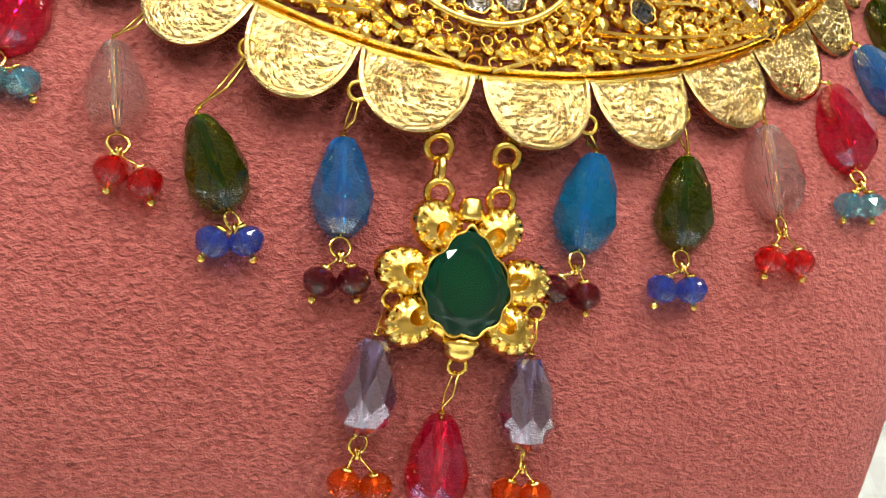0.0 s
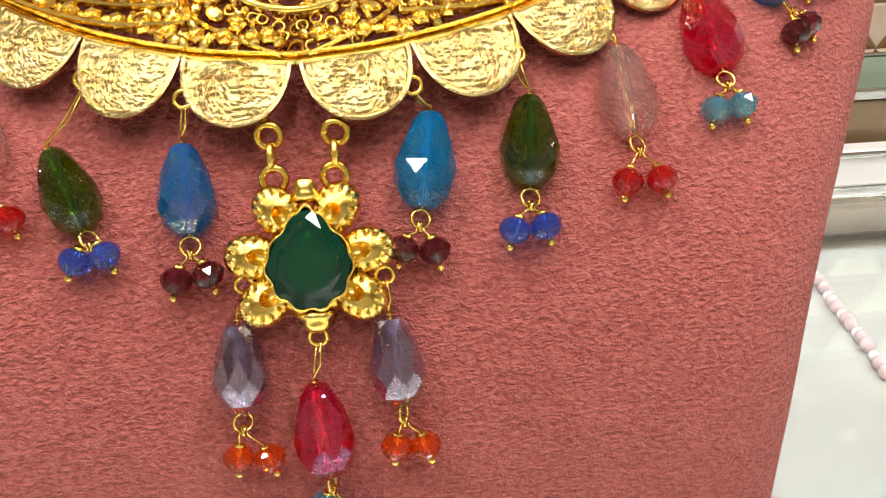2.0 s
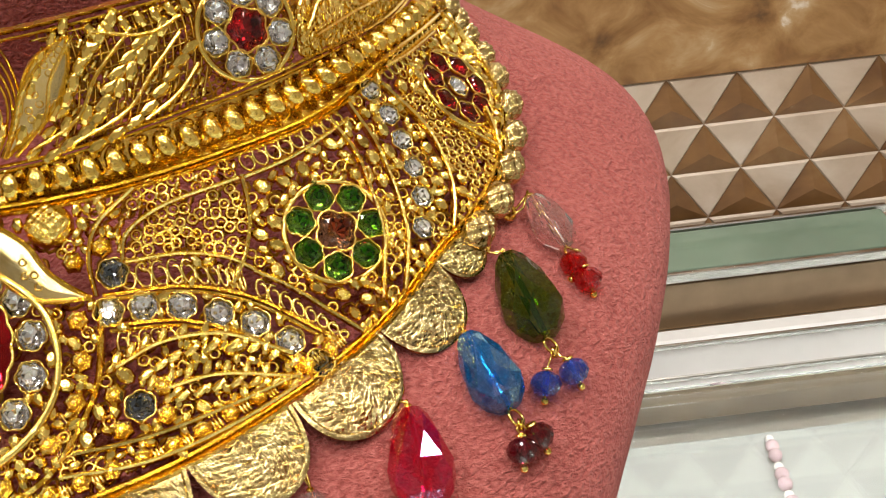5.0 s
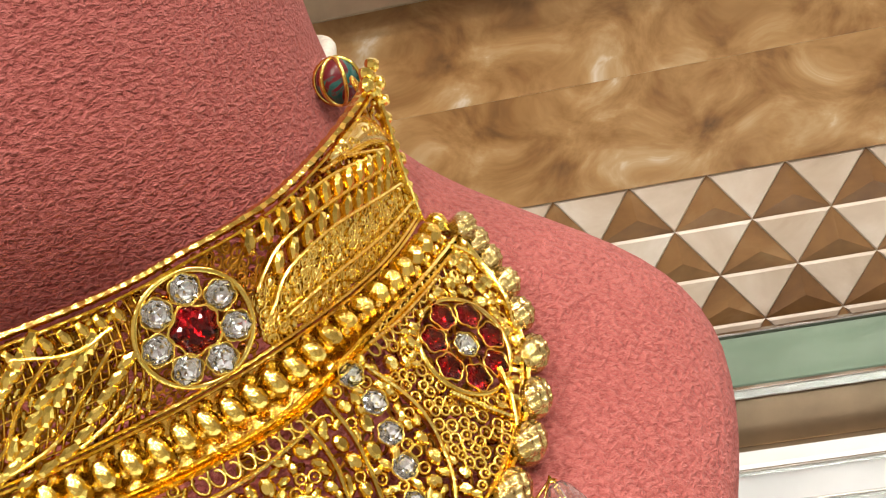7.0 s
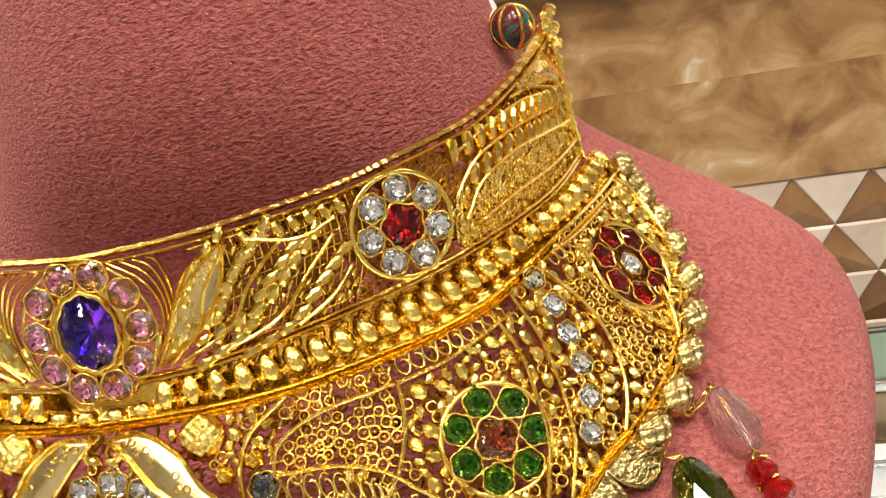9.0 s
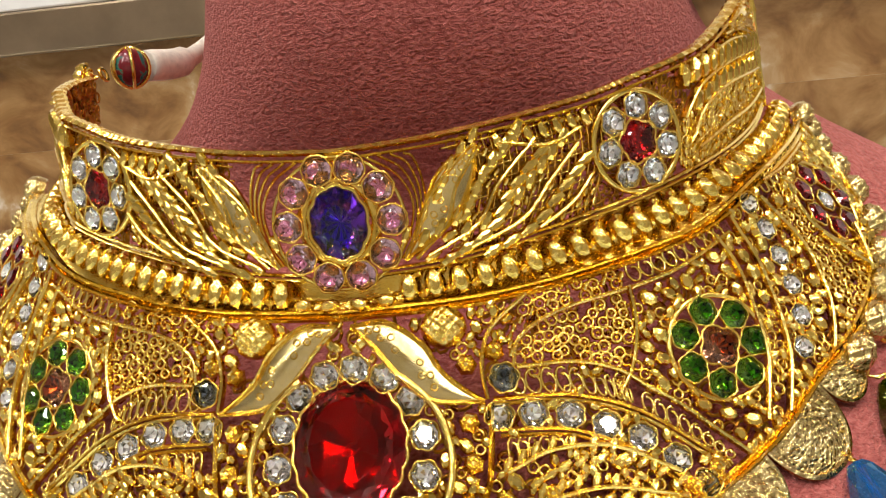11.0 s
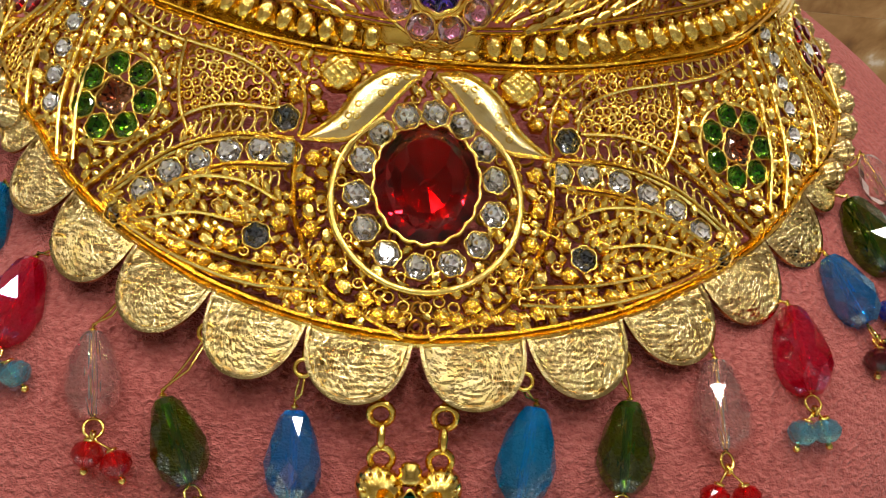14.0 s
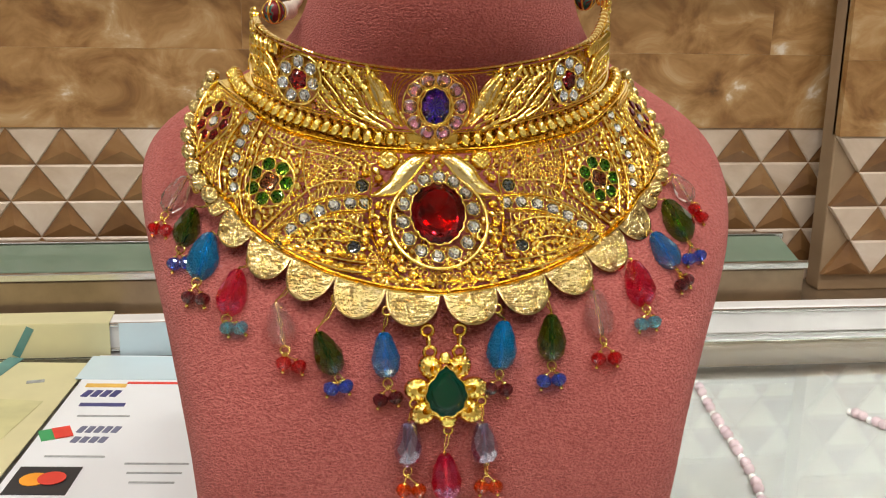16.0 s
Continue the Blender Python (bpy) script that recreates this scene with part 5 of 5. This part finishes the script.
def build_papers():
    z = COUNTER
    leaflet = thing("yellow_leaflet", (-.292, .455, z), "pale yellow printed leaflet lying on the counter glass", "leaflet")
    flat("sheet", -.292, .455, .135, .27, -6, z, PAPER_YELLOW, leaflet)
    flat("printed_panel", -.314, .562, .060, .050, 24, z + .0006, PAPER_PEACH, leaflet, thick=.0003)
    flat("printed_stripe", -.280, .545, .012, .105, -14, z + .0009, INK_TEAL, leaflet, thick=.0003)
    flat("printed_bar", -.243, .548, .012, .005, 10, z + .0006, INK_GREY, leaflet, thick=.0003)
    flat("printed_panel", -.262, .480, .050, .075, -12, z + .0006, PAPER_OLIVE, leaflet, thick=.0003)
    flat("folded_edge", -.309, .611, .22, .027, 0, z + .0262, PAPER_YELLOW, leaflet)
    g = Build()
    g.box(Matrix.Translation((-.309, .5972, z + .0131)), .22, .0006, .0262)
    part("folded_edge", g, PAPER_YELLOW, leaflet)
    g = Build()
    g.box(Matrix.Translation((-.262, .5966, z + .0131)) @ Matrix.Rotation(radians(28), 4, "Y"), .006, .0004, .025)
    part("printed_stripe", g, INK_TEAL, leaflet)
    card = thing("payment_card_sign", (-.162, .445, z + .001), "white printed payment sign lying on the counter glass", "sign")
    m = Matrix.Translation((-.162, .445, z + .0012)) @ Matrix.Rotation(radians(-5.7), 4, "Z")
    inv = m.inverted()

    def patch(name, x, y, w, h, mat, up=0, turn=0, round_it=False):
        q = inv @ Vector((x, y, 0))
        g = Build()
        q = m @ Matrix.Translation((q.x, q.y, .0006 + up)) @ Matrix.Rotation(radians(turn), 4, "Z")
        if round_it:
            g.lathe(q, [(w / 2, -.0002), (w / 2, .0002)], 24)
        else:
            g.box(q, w, h, .0005)
        part(name, g, mat, card)
    patch("sheet", -.162, .445, .118, .29, PAPER_WHITE, -.0005)
    patch("header_panel", -.160, .565, .108, .045, PAPER_BLUE)
    g = Build()
    g.box(Matrix.Translation((-.140, .5964, z + .0131)), .104, .0006, .0264)
    part("header_panel", g, PAPER_BLUE, card)
    patch("printed_bar", -.192, .534, .028, .006, INK_GOLD)
    for k in range(4):
        patch("printed_bar", -.2025 + .0064 * k, .5205 - .0006 * k, .0046, .011, INK_NAVY, 0, -12)
    patch("printed_bar", -.189, .500, .030, .005, INK_NAVY)
    patch("printed_shape", -.213, .455, .013, .016, INK_GREEN, 0, 25)
    patch("printed_shape", -.206, .457, .011, .016, INK_RED, .0004, 25)
    for k in range(5):
        patch("printed_bar", -.195 + .0054 * k, .461 - .0005 * k, .0038, .009, INK_SLATE, 0, -10)
    for k in range(4):
        patch("printed_bar", -.196 + .0056 * k, .446 - .0005 * k, .0040, .008, INK_SLATE, 0, -10)
    patch("printed_bar", -.185, .481, .034, .0018, INK_GREY)
    patch("printed_bar", -.192, .422, .036, .0018, INK_GREY)
    patch("badge_panel", -.204, .392, .036, .034, INK_BLACK)
    patch("badge_disc", -.209, .393, .016, .016, INK_ORANGE, .0005, 0, True)
    patch("badge_disc", -.199, .393, .016, .016, INK_RED, .0008, 0, True)
    patch("printed_bar", -.160, .536, .036, .003, INK_RED)
    for k in range(3):
        patch("printed_bar", -.142, .408 - k * .012, .038 - .006 * k, .0016, INK_GREY)


build_papers()


def build_pearls():
    """Strands of pale pink pearls on the tray under the glass."""
    g = Build()
    g.ball(mm(3.4, 3.4, 3.4), 10, 8)
    pearl, white = g.mesh("pearl", PEARL), g.mesh("pearl", PEARL_WHITE)
    for pts in ([(.262, .585), (.252, .52), (.247, .47), (.238, .41), (.222, .36)], [(.15, .34), (.18, .31), (.24, .29), (.32, .28)], [(.36, .52), (.39, .45), (.40, .38)]):
        strand = thing("pearl_strand", (pts[0][0], pts[0][1], .080), "strand of pale pink pearls under the counter glass", "necklace", "strands in the tray")
        for k, q in enumerate(smooth_curve(pts, 26)):
            s = .8 if k % 3 == 0 else 1.15
            part("pearl", white if k % 3 == 0 else pearl, None, strand, m=Matrix.Translation((q[0], q[1], .080 + .0034 * s)) @ Matrix.Scale(s, 4))


build_pearls()


# ---- the room ----
def build_room():
    # unseen shell of the room, added for bounced light and reflections in the gold
    slab("floor", -2.4, 2.4, -2.6, WALL_Y + .1, -.80, -.75, FLOOR_STONE, "beige stone floor", "floor")
    slab("ceiling", -2.4, 2.4, -2.6, WALL_Y + .1, CEILING, CEILING + .05, CEILING_PAINT, "white ceiling", "ceiling")
    slab("wall_west", -2.45, -2.4, -2.6, WALL_Y + .1, -.75, CEILING, PLASTER, "unseen pale wall that bounces fill light", "wall")
    slab("wall_east", 2.4, 2.45, -2.6, WALL_Y + .1, -.75, CEILING, PLASTER, "unseen pale wall that bounces fill light", "wall")
    slab("wall_south", -2.45, 2.45, -2.65, -2.6, -.75, CEILING, FRONT_BOUNCE, "unseen pale wall that bounces fill light", "wall")
    for x, y in LAMPS:
        lamp = thing("ceiling_lamp", (x, y, CEILING - .02), "unseen round white ceiling spot lamp", "lamp", "ceiling lamps")
        g = Build()
        g.lathe(Matrix.Translation((x, y, CEILING - .015)), [(.10, .014), (.105, -.004), (.098, -.012), (.088, -.004)], 28, cap=False)
        part("lamp_rim", g, CHROME, lamp)
        g = Build()
        g.lathe(Matrix.Translation((x, y, CEILING - .015)), [(.088, -.003), (.087, 0)], 28)
        part("diffuser", g, LAMP_GLOW, lamp)


build_room()


def area_lamps():
    for x, y in LAMPS:
        d = bpy.data.lights.new("spot_glow", "AREA")
        d.shape, d.size, d.energy, d.color = "DISK", .16, LAMP_WATTS, (1.0, .965, .915)
        ob = new("spot_glow", d)
        ob.location = (x, y, CEILING - .03)


area_lamps()


# ---- the wall behind, slabs and mosaic last ----
TILE_TOP, ROW, PITCH = .278, .0305, .0443


def build_wall():
    wall = slab("wall_north", -2.45, 2.45, WALL_Y + .0085, WALL_Y + .06, -.75, CEILING, GROUT, "shop wall clad in brown stone", "wall")
    z = TILE_TOP + .0003
    random.seed(3)
    row = 0
    while z < .95:
        h = .064
        x = -1.27 + .27 * (row % 2)
        while x < 1.2:
            w = .62 - .17 * (row % 2)
            g = Build()
            g.box(Matrix.Identity(4), w - .0001, .012, h - .0001)
            part("stone_slab", g, TRAVERTINE, wall, "brown veined travertine slab" if row == 0 else "", m=Matrix.Translation((x + w / 2, WALL_Y + .008, z + h / 2)))
            x += w
        z += h
        row += 1
    # a dark strip stands in for the shaded recess below the pale panel
    slab("recess_shade", -2.4, 2.4, WALL_Y - .012, WALL_Y + .0015, .405, .432, BRONZE, "dark strip standing in for the shaded recess over the stone cladding", "trim")
    slab("wall_panel", -2.4, 2.4, WALL_Y - .008, WALL_Y + .0015, .4325, .70, RAIL_PAINT, "pale lacquered panel above the stone cladding", "wall panel")
    up, down = Build(), Build()
    w, h = PITCH, ROW
    for g, tip, base, depth in ((up, h / 2, -h / 2, .0026), (down, -h / 2, h / 2, .0012)):
        k = .996
        A, B, C = Vector((-w / 2 * k, 0, base * k)), Vector((w / 2 * k, 0, base * k)), Vector((0, 0, tip * k))
        P = Vector((w * .04, -depth, base * .25))
        back = [v + Vector((0, .006, 0)) for v in (A, B, C)]
        if g is up:
            g.v.extend([A, B, C, P, *back])
            for f in ((0, 1, 3), (1, 2, 3), (2, 0, 3)):
                g.face(f)
            g.face((0, 4, 5, 1)), g.face((1, 5, 6, 2)), g.face((2, 6, 4, 0))
        else:
            fr = [v * .9 + Vector((0, -depth, 0)) for v in (A, B, C)]
            g.v.extend([A, B, C, *fr, *back])
            g.face((3, 4, 5))
            for i, j in ((0, 1), (1, 2), (2, 0)):
                g.face((i, j, 3 + j, 3 + i))
                g.face((i, j, 6 + j, 6 + i))
    me_up, me_down = up.mesh("mosaic_tile", TILE_BROWN), down.mesh("mosaic_tile", TILE_CREAM)
    for r in range(5):
        zc = TILE_TOP - ROW * (r + .5)
        for c in range(-15, 16):
            x = (c + .5 * (r % 2)) * PITCH + .020
            part("mosaic_tile", me_up, None, wall, m=Matrix.Translation((x, WALL_Y + .004, zc)))
            part("mosaic_tile", me_down, None, wall, m=Matrix.Translation((x + PITCH / 2, WALL_Y + .004, zc)))
    # the pier at the end of the counter, clad in the same mosaic
    x0, x1, yp = .398, .92, WALL_Y - .045
    pier = slab("wall_pier", x0, x1, yp + .008, WALL_Y - .013, COUNTER + .020, .4063, GROUT, "shop wall pier clad in brown stone and mosaic", "wall")
    for k in range(2):
        g = Build()
        g.box(Matrix.Identity(4), x1 - x0, .012, .0639)
        part("stone_slab", g, TRAVERTINE, pier, m=Matrix.Translation(((x0 + x1) / 2, yp + .007, TILE_TOP + .0323 + .064 * k)))
    for r in range(5):
        zc = TILE_TOP - ROW * (r + .5)
        if zc - ROW / 2 < COUNTER + .012:
            continue
        for c in range(11):
            x = x0 + (c + .5) * PITCH
            first, second = (me_down, me_up) if r % 2 == 0 else (me_up, me_down)
            part("mosaic_tile", first, None, pier, m=Matrix.Translation((x, yp + .003, zc)))
            part("mosaic_tile", second, None, pier, m=Matrix.Translation((x + PITCH / 2, yp + .003, zc)))


build_wall()
